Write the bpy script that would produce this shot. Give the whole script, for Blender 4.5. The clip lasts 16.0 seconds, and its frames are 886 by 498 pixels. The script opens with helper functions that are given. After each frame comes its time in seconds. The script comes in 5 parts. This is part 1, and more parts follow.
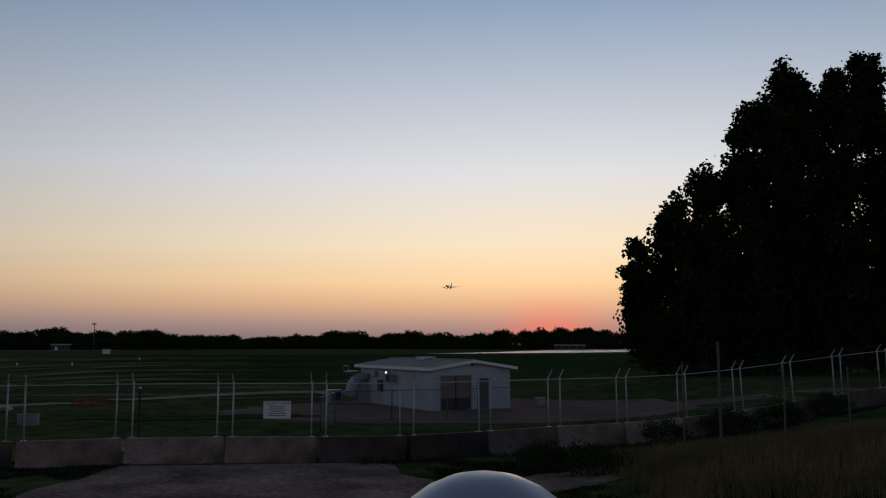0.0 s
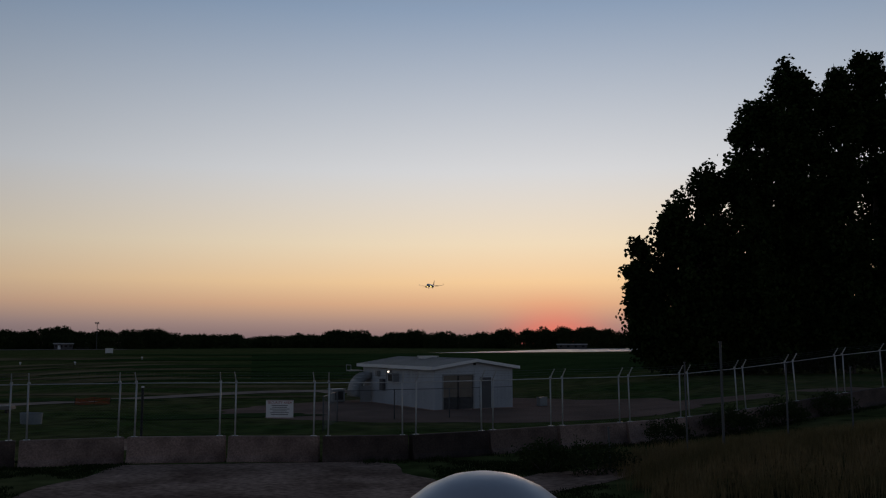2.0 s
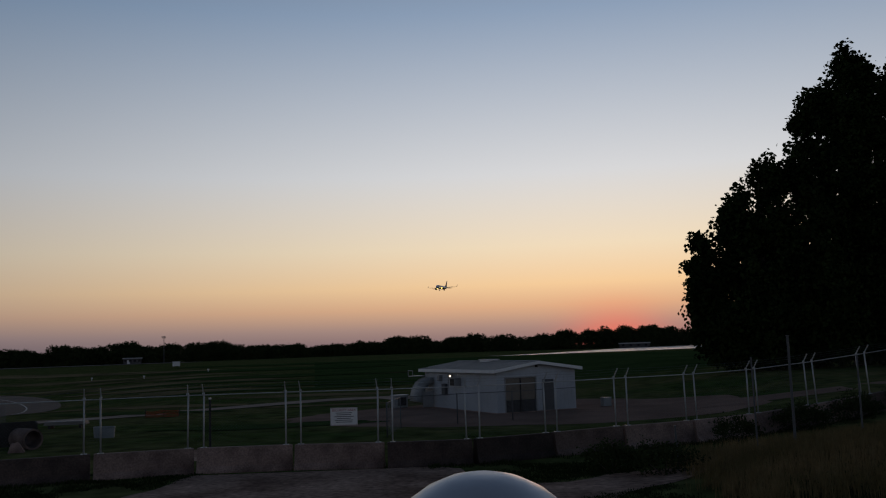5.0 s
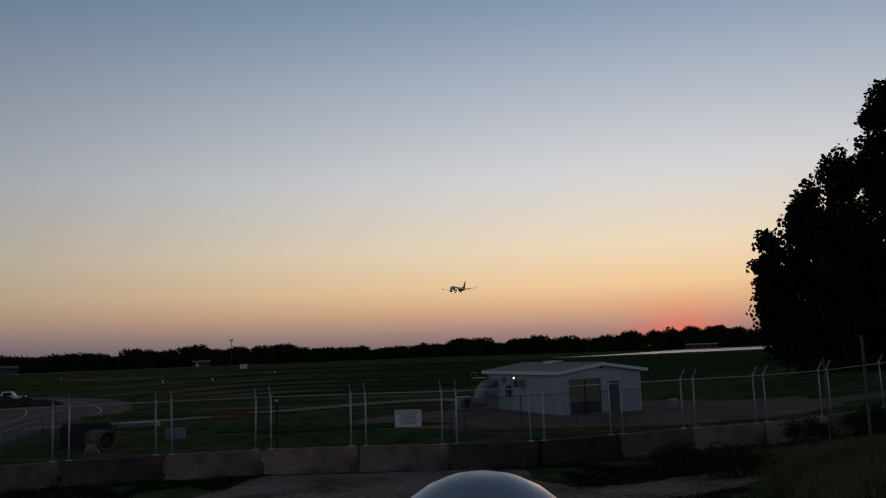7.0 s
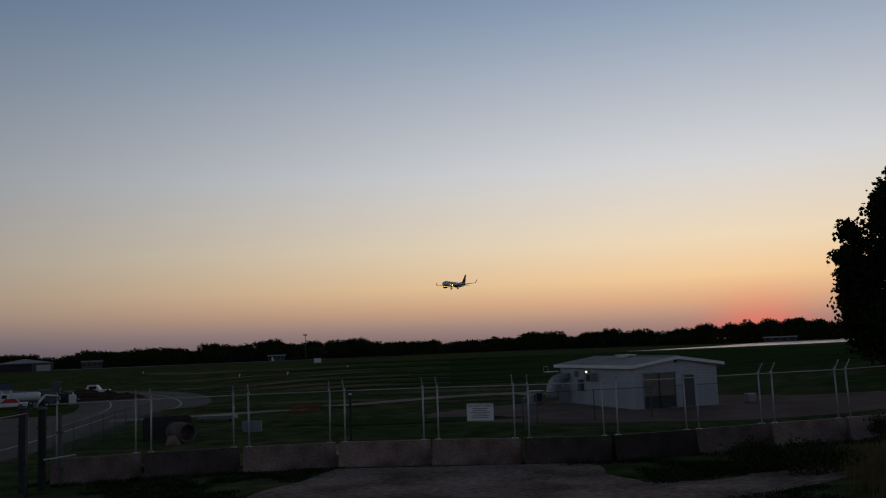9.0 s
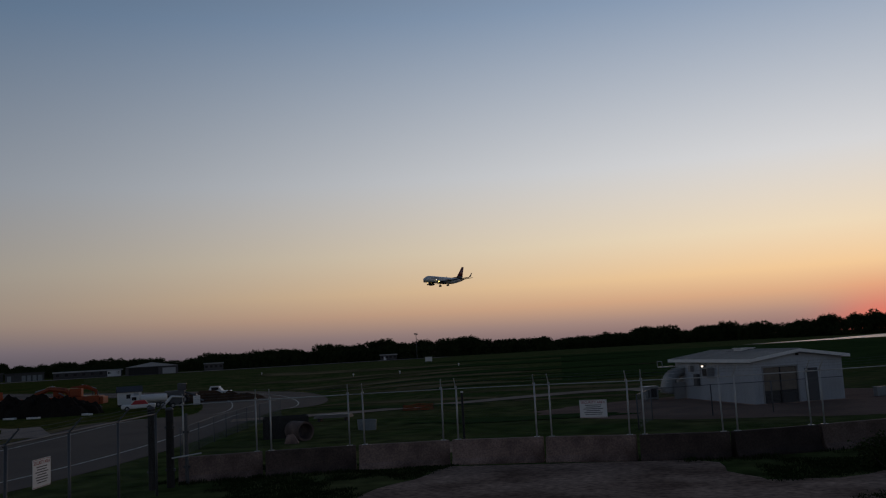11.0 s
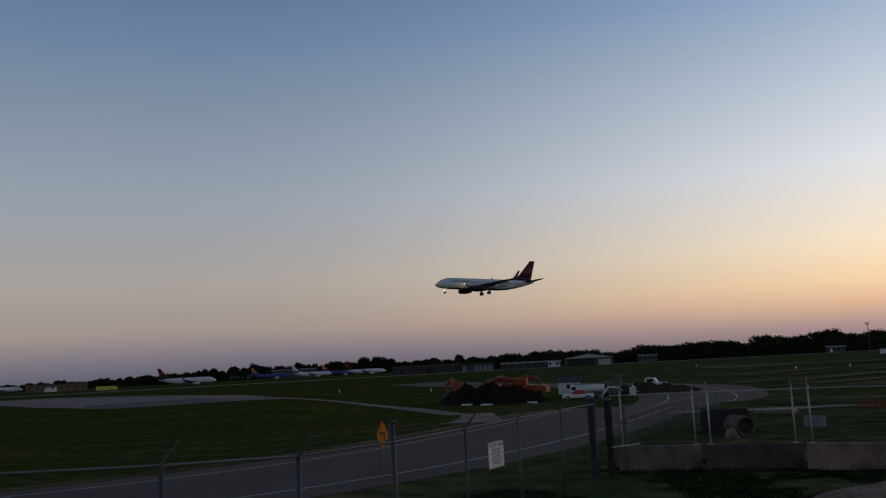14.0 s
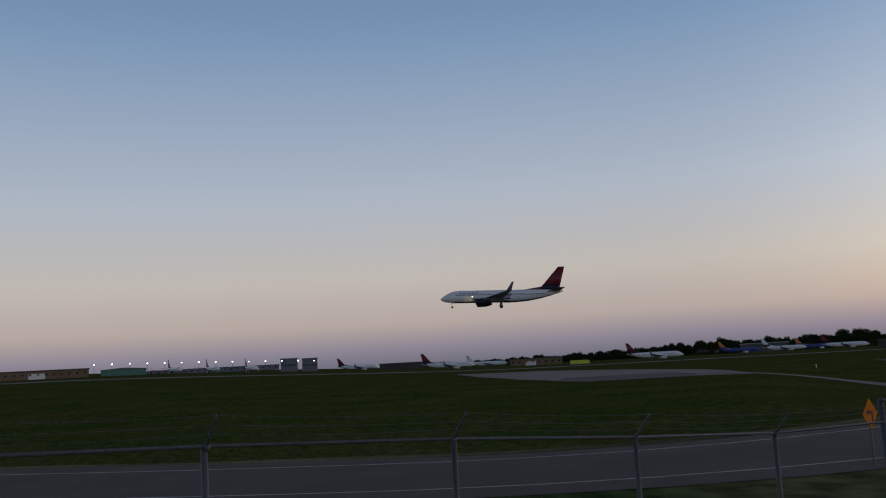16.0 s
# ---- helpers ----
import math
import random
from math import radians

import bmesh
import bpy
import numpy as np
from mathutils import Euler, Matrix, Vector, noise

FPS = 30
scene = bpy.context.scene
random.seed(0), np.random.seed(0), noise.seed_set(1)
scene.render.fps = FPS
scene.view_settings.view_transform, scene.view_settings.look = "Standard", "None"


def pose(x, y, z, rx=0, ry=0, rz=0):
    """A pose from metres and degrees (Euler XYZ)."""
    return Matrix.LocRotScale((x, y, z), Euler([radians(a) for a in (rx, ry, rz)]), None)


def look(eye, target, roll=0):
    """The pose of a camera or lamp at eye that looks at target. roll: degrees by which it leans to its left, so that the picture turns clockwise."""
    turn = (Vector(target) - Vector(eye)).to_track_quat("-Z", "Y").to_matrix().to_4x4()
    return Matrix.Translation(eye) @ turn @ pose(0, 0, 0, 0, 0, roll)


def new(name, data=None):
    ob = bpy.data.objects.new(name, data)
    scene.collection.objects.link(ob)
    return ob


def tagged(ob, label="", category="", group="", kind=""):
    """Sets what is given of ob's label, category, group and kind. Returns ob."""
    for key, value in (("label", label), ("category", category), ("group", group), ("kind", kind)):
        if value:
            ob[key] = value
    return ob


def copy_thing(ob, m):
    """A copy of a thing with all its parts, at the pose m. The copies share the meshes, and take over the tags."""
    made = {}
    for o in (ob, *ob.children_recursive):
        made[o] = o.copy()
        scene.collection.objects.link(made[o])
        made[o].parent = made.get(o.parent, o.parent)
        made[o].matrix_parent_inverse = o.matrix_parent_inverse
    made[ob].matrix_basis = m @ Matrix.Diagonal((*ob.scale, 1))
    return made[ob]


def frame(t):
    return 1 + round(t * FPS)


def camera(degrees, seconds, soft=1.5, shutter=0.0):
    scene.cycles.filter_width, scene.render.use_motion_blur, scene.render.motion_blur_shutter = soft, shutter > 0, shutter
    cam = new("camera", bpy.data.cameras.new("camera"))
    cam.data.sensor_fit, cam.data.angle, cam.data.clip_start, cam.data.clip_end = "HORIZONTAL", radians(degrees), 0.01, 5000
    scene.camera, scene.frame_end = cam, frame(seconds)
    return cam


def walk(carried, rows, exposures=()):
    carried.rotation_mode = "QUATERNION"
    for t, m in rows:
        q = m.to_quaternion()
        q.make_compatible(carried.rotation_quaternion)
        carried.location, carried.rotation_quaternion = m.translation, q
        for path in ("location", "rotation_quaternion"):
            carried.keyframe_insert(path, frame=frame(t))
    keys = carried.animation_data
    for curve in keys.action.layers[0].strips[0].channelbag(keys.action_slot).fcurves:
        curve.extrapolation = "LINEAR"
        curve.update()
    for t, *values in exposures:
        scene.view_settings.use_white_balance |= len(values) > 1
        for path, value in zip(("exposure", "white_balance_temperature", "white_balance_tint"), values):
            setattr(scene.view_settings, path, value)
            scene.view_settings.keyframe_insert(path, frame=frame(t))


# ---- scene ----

# ---------------------------------------------------------------- camera
EYE = Vector((0.0, 0.0, 3.76))
# seconds, yaw to the left, pitch up, lean, in degrees
PATH = [
    (0, -0.00, 5.99, -0.03),
    (0.5, 0.09, 5.40, -1.02),
    (1, 0.83, 5.85, -1.29),
    (1.5, 1.39, 6.23, -1.46),
    (2, 0.15, 5.94, -0.02),
    (2.1, 0.18, 6.15, 0.06),
    (2.2, 1.74, 7.86, 0.13),
    (2.3, 3.71, 9.70, 0.20),
    (2.4, 3.49, 7.41, 0.17),
    (2.5, 3.38, 6.61, 0.52),
    (3, 1.83, 6.01, -0.48),
    (3.5, 2.29, 6.22, -0.57),
    (4, 3.32, 6.03, -1.78),
    (4.2, 3.24, 6.23, -1.65),
    (6.5, 6.41, 6.25, -2.26),
    (7, 7.69, 6.49, -2.09),
    (7.5, 9.06, 5.93, -2.38),
    (8, 9.85, 6.34, -1.74),
    (8.2, 10.08, 6.32, -1.97),
    (10.3, 17.03, 6.26, -3.04),
    (10.5, 17.63, 6.30, -3.56),
    (11, 18.97, 6.44, -3.21),
    (11.5, 21.63, 6.42, -3.39),
    (12, 25.15, 6.92, -3.86),
    (12.5, 29.15, 7.16, -3.93),
    (13, 33.29, 7.42, -3.92),
    (13.5, 38.71, 7.10, -3.97),
    (14, 45.70, 7.40, -3.03),
    (14.5, 51.67, 7.71, -3.76),
    (15, 57.94, 6.83, -3.30),
    (15.5, 66.36, 7.29, -4.30),
    (16, 74.39, 7.36, -3.15),
]


def aim(yaw, pitch, lean):
    a, b = radians(yaw), radians(pitch)
    way = Vector((-math.sin(a) * math.cos(b), math.cos(a) * math.cos(b), math.sin(b)))
    return look(EYE, EYE + way * 10, lean)


cam = camera(52.1, 16.0, soft=1.15)
walk(cam, [(t, aim(a, b, c)) for t, a, b, c in PATH], [(0, 0.29), (1.5, 0.19), (2.5, 0.10), (4, 0.16), (7, 0.09), (11, 0.10), (12, 0.21), (13.5, 0.53), (14.5, 0.75), (16, 1.07)])

# ---------------------------------------------------------------- sky and light
SUN_AZ = -6.9  # degrees to the left of +y; the sun has just gone down behind the far woods


def srgb(r, g, b):
    def lin(v):
        v /= 255
        return v / 12.92 if v <= 0.04045 else ((v + 0.055) / 1.055) ** 2.4
    return (lin(r), lin(g), lin(b), 1)


def ramp_fill(ramp, stops):
    while len(ramp.elements) < len(stops):
        ramp.elements.new(0.5)
    for e, (p, c) in zip(ramp.elements, stops):
        e.position, e.color = p, srgb(*c)


def make_sky():
    world = bpy.data.worlds.new("dusk_sky")
    scene.world = world
    world.use_nodes = True
    nt = world.node_tree
    nt.nodes.clear()
    N, L = nt.nodes.new, nt.links.new
    out, bg = N("ShaderNodeOutputWorld"), N("ShaderNodeBackground")
    sky = N("ShaderNodeTexSky")
    sky.sky_type, sky.sun_disc = "NISHITA", False
    sky.sun_elevation, sky.sun_rotation = radians(0.6), radians(-SUN_AZ)
    sky.altitude, sky.air_density, sky.dust_density = 260, 1.0, 2.0
    coord, sep = N("ShaderNodeTexCoord"), N("ShaderNodeSeparateXYZ")
    L(coord.outputs["Generated"], sep.inputs[0])

    def math_node(op, a, b=None, clamp=False):
        m = N("ShaderNodeMath")
        m.operation, m.use_clamp = op, clamp
        for i, v in enumerate((a, b)):
            if v is None:
                continue
            if isinstance(v, (int, float)):
                m.inputs[i].default_value = v
            else:
                L(v, m.inputs[i])
        return m.outputs[0]

    # height above the horizon, from a little below it up to the zenith
    h = math_node("ADD", math_node("MULTIPLY", sep.outputs[2], 1.015), 0.05, True)
    warm, cool = N("ShaderNodeValToRGB"), N("ShaderNodeValToRGB")
    ramp_fill(warm.color_ramp, WARM_SKY)
    ramp_fill(cool.color_ramp, COOL_SKY)
    L(h, warm.inputs[0])
    L(h, cool.inputs[0])
    sx, sy = -math.sin(radians(SUN_AZ)), math.cos(radians(SUN_AZ))
    toward = math_node("ADD", math_node("MULTIPLY", sep.outputs[0], sx), math_node("MULTIPLY", sep.outputs[1], sy))
    side = N("ShaderNodeMapRange")
    side.interpolation_type = "LINEAR"
    side.inputs["From Min"].default_value, side.inputs["From Max"].default_value = 0.32, 1.0
    L(toward, side.inputs["Value"])
    nearness = math_node("POWER", side.outputs[0], 2.3)
    mix = N("ShaderNodeMix")
    mix.data_type = "RGBA"
    L(nearness, mix.inputs["Factor"])
    L(cool.outputs[0], mix.inputs["A"])
    L(warm.outputs[0], mix.inputs["B"])
    # the red glow over the place where the sun went down
    d = N("ShaderNodeVectorMath")
    d.operation = "DOT_PRODUCT"
    L(coord.outputs["Generated"], d.inputs[0])
    d.inputs[1].default_value = (sx, sy, 0.004)
    glow = math_node("POWER", math_node("MAXIMUM", d.outputs["Value"], 0.0), 800.0)
    low = N("ShaderNodeMapRange")
    low.inputs["From Min"].default_value, low.inputs["From Max"].default_value = 0.070, 0.0
    L(sep.outputs[2], low.inputs["Value"])
    red = N("ShaderNodeMix")
    red.data_type = "RGBA"
    red.inputs["B"].default_value = srgb(252, 98, 72)
    L(math_node("MULTIPLY", math_node("MULTIPLY", glow, low.outputs[0]), 0.62), red.inputs["Factor"])
    L(mix.outputs["Result"], red.inputs["A"])
    both = N("ShaderNodeMix")
    both.data_type, both.blend_type = "RGBA", "ADD"
    both.inputs["Factor"].default_value = 0.004
    L(red.outputs["Result"], both.inputs["A"])
    L(sky.outputs[0], both.inputs["B"])
    L(both.outputs["Result"], bg.inputs["Color"])
    bg.inputs["Strength"].default_value = 1.0
    L(bg.outputs[0], out.inputs[0])


# position = 0.05 + 1.015 sin(height)
WARM_SKY = [(0.0, (50, 40, 42)), (0.05, (114, 97, 104)), (0.072, (157, 131, 122)), (0.094, (206, 163, 129)), (0.118, (229, 193, 148)),
            (0.16, (227, 209, 180)), (0.24, (207, 208, 210)), (0.41, (142, 160, 184)), (0.6, (58, 74, 100)), (1.0, (30, 40, 60))]
COOL_SKY = [(0.0, (34, 32, 37)), (0.05, (73, 73, 84)), (0.072, (98, 93, 104)), (0.10, (128, 118, 114)), (0.15, (136, 131, 126)),
            (0.24, (122, 129, 139)), (0.41, (84, 105, 129)), (0.6, (48, 63, 86)), (1.0, (27, 36, 54))]
make_sky()

sun = new("sun", bpy.data.lights.new("sun", "SUN"))
sun.data.energy, sun.data.angle, sun.data.color = 0.12, radians(14), (1.0, 0.62, 0.42)
a = radians(SUN_AZ)
sun.matrix_world = look((0, 0, 60), Vector((0, 0, 60)) - Vector((-math.sin(a), math.cos(a), 0.035)))

# ---------------------------------------------------------------- materials
def material(name, base, rough=0.7, metal=0.0, vary=0.25, scale=3.0, fine=40.0, bump=0.0, tint=None, spread=0.0, spec=0.4, coords="Object"):
    """Base colour with two scales of variation; tint: a second colour for stains and wear; spread: change from piece to piece."""
    m = bpy.data.materials.new(name)
    m.use_nodes = True
    nt = m.node_tree
    N, L = nt.nodes.new, nt.links.new
    b = nt.nodes["Principled BSDF"]
    b.inputs["Roughness"].default_value, b.inputs["Metallic"].default_value = rough, metal
    b.inputs["Specular IOR Level"].default_value = spec
    co = N("ShaderNodeTexCoord")
    n1, n2 = N("ShaderNodeTexNoise"), N("ShaderNodeTexNoise")
    n1.inputs["Scale"].default_value, n1.inputs["Detail"].default_value = scale, 5
    n2.inputs["Scale"].default_value, n2.inputs["Detail"].default_value = fine, 3
    L(co.outputs[coords], n1.inputs["Vector"])
    L(co.outputs[coords], n2.inputs["Vector"])
    r1 = N("ShaderNodeMapRange")
    r1.inputs["From Min"].default_value, r1.inputs["From Max"].default_value = 0.35, 0.68
    L(n1.outputs["Fac"], r1.inputs["Value"])
    mix = N("ShaderNodeMix")
    mix.data_type = "RGBA"
    mix.inputs["A"].default_value = (*base, 1)
    mix.inputs["B"].default_value = (*(tint or [c * (1 - vary) for c in base]), 1)
    L(r1.outputs[0], mix.inputs["Factor"])
    hsv = N("ShaderNodeHueSaturation")
    val = N("ShaderNodeMapRange")
    val.inputs["From Min"].default_value, val.inputs["From Max"].default_value = 0.3, 0.7
    val.inputs["To Min"].default_value, val.inputs["To Max"].default_value = 1 - vary * 0.6, 1 + vary * 0.6
    L(n2.outputs["Fac"], val.inputs["Value"])
    last = val.outputs[0]
    if spread:
        info, r3, mul = N("ShaderNodeObjectInfo"), N("ShaderNodeMapRange"), N("ShaderNodeMath")
        r3.inputs["To Min"].default_value, r3.inputs["To Max"].default_value = 1 - spread, 1 + spread
        mul.operation = "MULTIPLY"
        L(info.outputs["Random"], r3.inputs["Value"])
        L(r3.outputs[0], mul.inputs[0])
        L(last, mul.inputs[1])
        last = mul.outputs[0]
    L(last, hsv.inputs["Value"])
    L(mix.outputs["Result"], hsv.inputs["Color"])
    L(hsv.outputs["Color"], b.inputs["Base Color"])
    if bump:
        bp = N("ShaderNodeBump")
        bp.inputs["Strength"].default_value = bump
        bp.inputs["Distance"].default_value = 0.02
        L(n2.outputs["Fac"], bp.inputs["Height"])
        L(bp.outputs[0], b.inputs["Normal"])
    return m


def glowing(name, colour, strength):
    m = bpy.data.materials.new(name)
    m.use_nodes = True
    b = m.node_tree.nodes["Principled BSDF"]
    b.inputs["Base Color"].default_value = (*colour, 1)
    b.inputs["Emission Color"].default_value = (*colour, 1)
    b.inputs["Emission Strength"].default_value = strength
    return m


def leafy(name, base, dark):
    m = material(name, base, 0.9, 0, 0.4, 0.35, 3.0, 0, dark, 0, 0.0)
    return m


GRASS = material("meadow_grass", (0.050, 0.080, 0.022), 0.95, 0, 0.8, 0.11, 0.9, 0.9, (0.125, 0.115, 0.048), spec=0.0)
LAWN = material("mown_grass", (0.050, 0.071, 0.014), 0.95, 0, 0.8, 0.09, 1.4, 1.0, (0.094, 0.086, 0.026), spec=0.0)
DRY = material("dry_grass", (0.24, 0.185, 0.10), 0.95, 0, 0.4, 0.08, 2.0, 0.5, (0.06, 0.065, 0.03), spec=0.0)
CROP = material("dark_crop", (0.034, 0.060, 0.020), 0.95, 0, 0.5, 0.06, 1.2, 0.5, (0.055, 0.085, 0.028), spec=0.0)
ASPHALT = material("worn_asphalt", (0.105, 0.081, 0.068), 0.9, 0, 0.35, 0.25, 30, 0.3, (0.135, 0.104, 0.086), spec=0.12)
SEAL = material("patched_asphalt", (0.10, 0.082, 0.076), 0.85, 0, 0.25, 0.3, 30, 0.2, (0.13, 0.105, 0.095), spec=0.15)
APRON = material("old_concrete_paving", (0.26, 0.205, 0.172), 0.85, 0, 0.25, 0.06, 1.2, 0.1, (0.19, 0.148, 0.125), spec=0.15)
PALE = material("pale_worn_paving", (0.34, 0.30, 0.27), 0.42, 0, 0.2, 0.05, 4, 0, (0.28, 0.25, 0.22), spec=0.5)
PAINT = material("road_paint", (0.55, 0.54, 0.50), 0.7, 0, 0.3, 1.5, 20, 0, (0.28, 0.27, 0.26))
DIRT = material("packed_dirt", (0.44, 0.295, 0.22), 0.95, 0, 0.6, 0.5, 5, 1.0, (0.19, 0.12, 0.088), spec=0.0)
GRAVEL = material("gravel_yard", (0.30, 0.20, 0.152), 0.95, 0, 0.45, 0.3, 14, 0.7, (0.20, 0.135, 0.104), spec=0.0)
TRACK = material("pale_gravel_track", (0.46, 0.36, 0.29), 0.95, 0, 0.35, 0.35, 12, 0.5, (0.30, 0.23, 0.18), spec=0.0)
EARTH = material("dug_earth", (0.10, 0.058, 0.036), 0.95, 0, 0.35, 0.6, 6, 0.8, (0.06, 0.038, 0.026), spec=0.0)
BLOCK = material("cast_concrete", (0.25, 0.172, 0.145), 0.9, 0, 0.5, 1.0, 20, 0.5, (0.075, 0.048, 0.040), 0.8)
GALV = material("galvanised_steel", (0.50, 0.50, 0.49), 0.5, 0.25, 0.2, 3, 30, 0, (0.42, 0.42, 0.41), 0.12)
WIRE = material("galvanised_wire", (0.16, 0.16, 0.16), 0.55, 0.4, 0.2, 2, 30)
DARKSTEEL = material("weathered_steel", (0.095, 0.10, 0.105), 0.55, 0.35, 0.3, 2, 30, 0, (0.10, 0.10, 0.11), 0.2)
TIMBER = material("dark_timber", (0.035, 0.032, 0.030), 0.9, 0, 0.35, 3, 26, 0.4)
WHITE = material("white_paint", (0.74, 0.73, 0.72), 0.45, 0, 0.06, 0.4, 6)
SIDING = material("white_steel_siding", (0.43, 0.465, 0.51), 0.5, 0, 0.12, 0.7, 9, 0, (0.36, 0.385, 0.42))
AIRWHITE = material("airliner_white", (0.86, 0.86, 0.87), 0.3, 0, 0.05, 0.4, 6, spec=0.6)
SHEET = material("dull_pale_sheet", (0.25, 0.27, 0.28), 0.6, 0, 0.2, 1, 9)
TRIM = material("white_trim", (0.78, 0.78, 0.77), 0.5, 0, 0.08, 1, 10)
ROOF = material("grey_sheet_roof", (0.22, 0.205, 0.195), 0.6, 0.1, 0.2, 0.8, 12, 0, (0.17, 0.16, 0.15))
BROWN = material("brown_door_paint", (0.20, 0.165, 0.13), 0.6, 0, 0.2, 2, 20)
# near-black that paints the shade inside openings, also used on dark panels
DARK = material("dark_opening", (0.012, 0.012, 0.013), 0.6, 0, 0.3, 3, 20)
BLACK = material("black_rubber", (0.018, 0.018, 0.019), 0.7, 0, 0.3, 4, 30)
GREY = material("grey_metal", (0.32, 0.33, 0.34), 0.45, 0.4, 0.2, 2, 20)
SILVER = material("satin_silver", (0.62, 0.62, 0.63), 0.42, 0.45, 0.06, 6, 60)
ORANGE = material("orange_machine_paint", (0.36, 0.064, 0.012), 0.6, 0, 0.3, 0.8, 9, 0, (0.20, 0.042, 0.014))
YELLOW = material("yellow_machine_paint", (0.42, 0.26, 0.05), 0.5, 0, 0.25, 1, 9)
LIME = material("lime_yellow_paint", (0.62, 0.66, 0.06), 0.45, 0, 0.15, 1, 9)
SIGN_YELLOW = material("amber_sign_sheet", (0.66, 0.19, 0.004), 0.7, 0, 0.1, 2, 12, spec=0.08)
RED = material("red_paint", (0.45, 0.03, 0.03), 0.5, 0, 0.15, 2, 12)
NAVY = material("navy_paint", (0.02, 0.03, 0.09), 0.4, 0, 0.15, 1, 9)
BLUE = material("blue_paint", (0.035, 0.07, 0.32), 0.35, 0, 0.12, 0.6, 8)
FINRED = material("dark_red_paint", (0.20, 0.020, 0.026), 0.4, 0, 0.2, 0.6, 6, 0, (0.13, 0.014, 0.024))
FINORANGE = material("orange_fin_paint", (0.68, 0.20, 0.05), 0.4, 0, 0.15, 0.6, 6)
WINGGREY = material("wing_grey", (0.18, 0.19, 0.21), 0.45, 0.2, 0.15, 0.6, 8)
GLASS = material("dark_glass", (0.015, 0.018, 0.022), 0.12, 0, 0.1, 2, 10, spec=0.6)
FARWALL = material("far_wall", (0.062, 0.060, 0.062), 0.8, 0, 0.3, 0.1, 2, 0, (0.085, 0.08, 0.08), 0.3)
# aerial haze mixed into the wall colour, hence the pale blue-grey
HAZEWALL = material("far_hazed_wall", (0.15, 0.16, 0.19), 0.8, 0, 0.2, 0.1, 2, 0, (0.12, 0.13, 0.155), 0.2)
FARROOF = material("far_pale_roof", (0.38, 0.38, 0.39), 0.6, 0, 0.15, 0.1, 2, 0, None, 0.2)
FARGREEN = material("far_green_roof", (0.10, 0.22, 0.19), 0.6, 0, 0.15, 0.1, 2)
TANBRICK = material("far_tan_wall", (0.20, 0.13, 0.08), 0.8, 0, 0.2, 0.1, 2)
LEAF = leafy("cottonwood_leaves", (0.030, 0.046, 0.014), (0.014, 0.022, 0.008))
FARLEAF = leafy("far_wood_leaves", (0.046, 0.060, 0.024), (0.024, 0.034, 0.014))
BARK = material("grey_bark", (0.11, 0.09, 0.075), 0.95, 0, 0.4, 2, 18, 0.5)
STALK = material("seeding_grass", (0.25, 0.175, 0.085), 0.95, 0, 0.4, 0.5, 6, 0, (0.14, 0.11, 0.048), spec=0.0)
WEED = material("dark_weeds", (0.030, 0.046, 0.016), 0.95, 0, 0.4, 0.7, 6, spec=0.0)
LAMPGLOW = glowing("landing_lamp", (1.0, 0.66, 0.16), 6.0)
SCANGLOW = glowing("scan_lamp", (1.0, 0.97, 0.92), 3.0)
SKINDARK = material("near_black_blue_paint", (0.012, 0.014, 0.028), 0.4, 0, 0.15, 1, 9)
WARMGLOW = glowing("wall_lamp_glow", (1.0, 0.84, 0.66), 2.2)
COLDGLOW = glowing("mast_lamp_glow", (0.85, 0.95, 1.0), 2.6)
SIGNINK = material("sign_ink", (0.07, 0.07, 0.068), 0.7, 0, 0.2, 4, 20)
SIGNRED = material("sign_red_ink", (0.34, 0.025, 0.02), 0.7, 0, 0.2, 4, 20)


# ---------------------------------------------------------------- mesh tools
def mesh_object(name, bm, mat, smooth=False):
    me = bpy.data.meshes.new(name)
    bm.to_mesh(me)
    bm.free()
    me.materials.append(mat)
    if smooth:
        for p in me.polygons:
            p.use_smooth = True
    return new(name, me)


def part(name, bm, mat, parent, label="", smooth=False):
    """One bmesh as one mesh object under a thing or a part."""
    ob = mesh_object(name, bm, mat, smooth)
    ob.parent = parent
    if label:
        tagged(ob, label)
    return ob


def shared(name, me, parent, m):
    """A piece on shared mesh data."""
    ob = new(name, me)
    ob.parent = parent
    ob.matrix_basis = m
    return ob


def thing(name, m, label, category, group="", kind=""):
    ob = new(name)
    ob.empty_display_size = 0.2
    ob.matrix_basis = m
    return tagged(ob, label, category, group, kind)


def box(bm, x0, x1, y0, y1, z0, z1, bevel=0.0, m=None):
    vs = [bm.verts.new((x, y, z)) for x in (x0, x1) for y in (y0, y1) for z in (z0, z1)]
    fs = [bm.faces.new([vs[i] for i in q]) for q in ((0, 1, 3, 2), (4, 6, 7, 5), (0, 4, 5, 1), (2, 3, 7, 6), (0, 2, 6, 4), (1, 5, 7, 3))]
    if bevel:
        es = list({e for f in fs for e in f.edges})
        r = bmesh.ops.bevel(bm, geom=es, offset=bevel, segments=2, affect="EDGES", profile=0.5)
        vs = list({v for f in r["faces"] for v in f.verts} | {v for v in vs if v.is_valid})
    if m is not None:
        bmesh.ops.transform(bm, matrix=m, verts=vs)
    return vs


def boxes(*specs, bevel=0.0):
    bm = bmesh.new()
    for s in specs:
        box(bm, *s, bevel=bevel)
    return bm


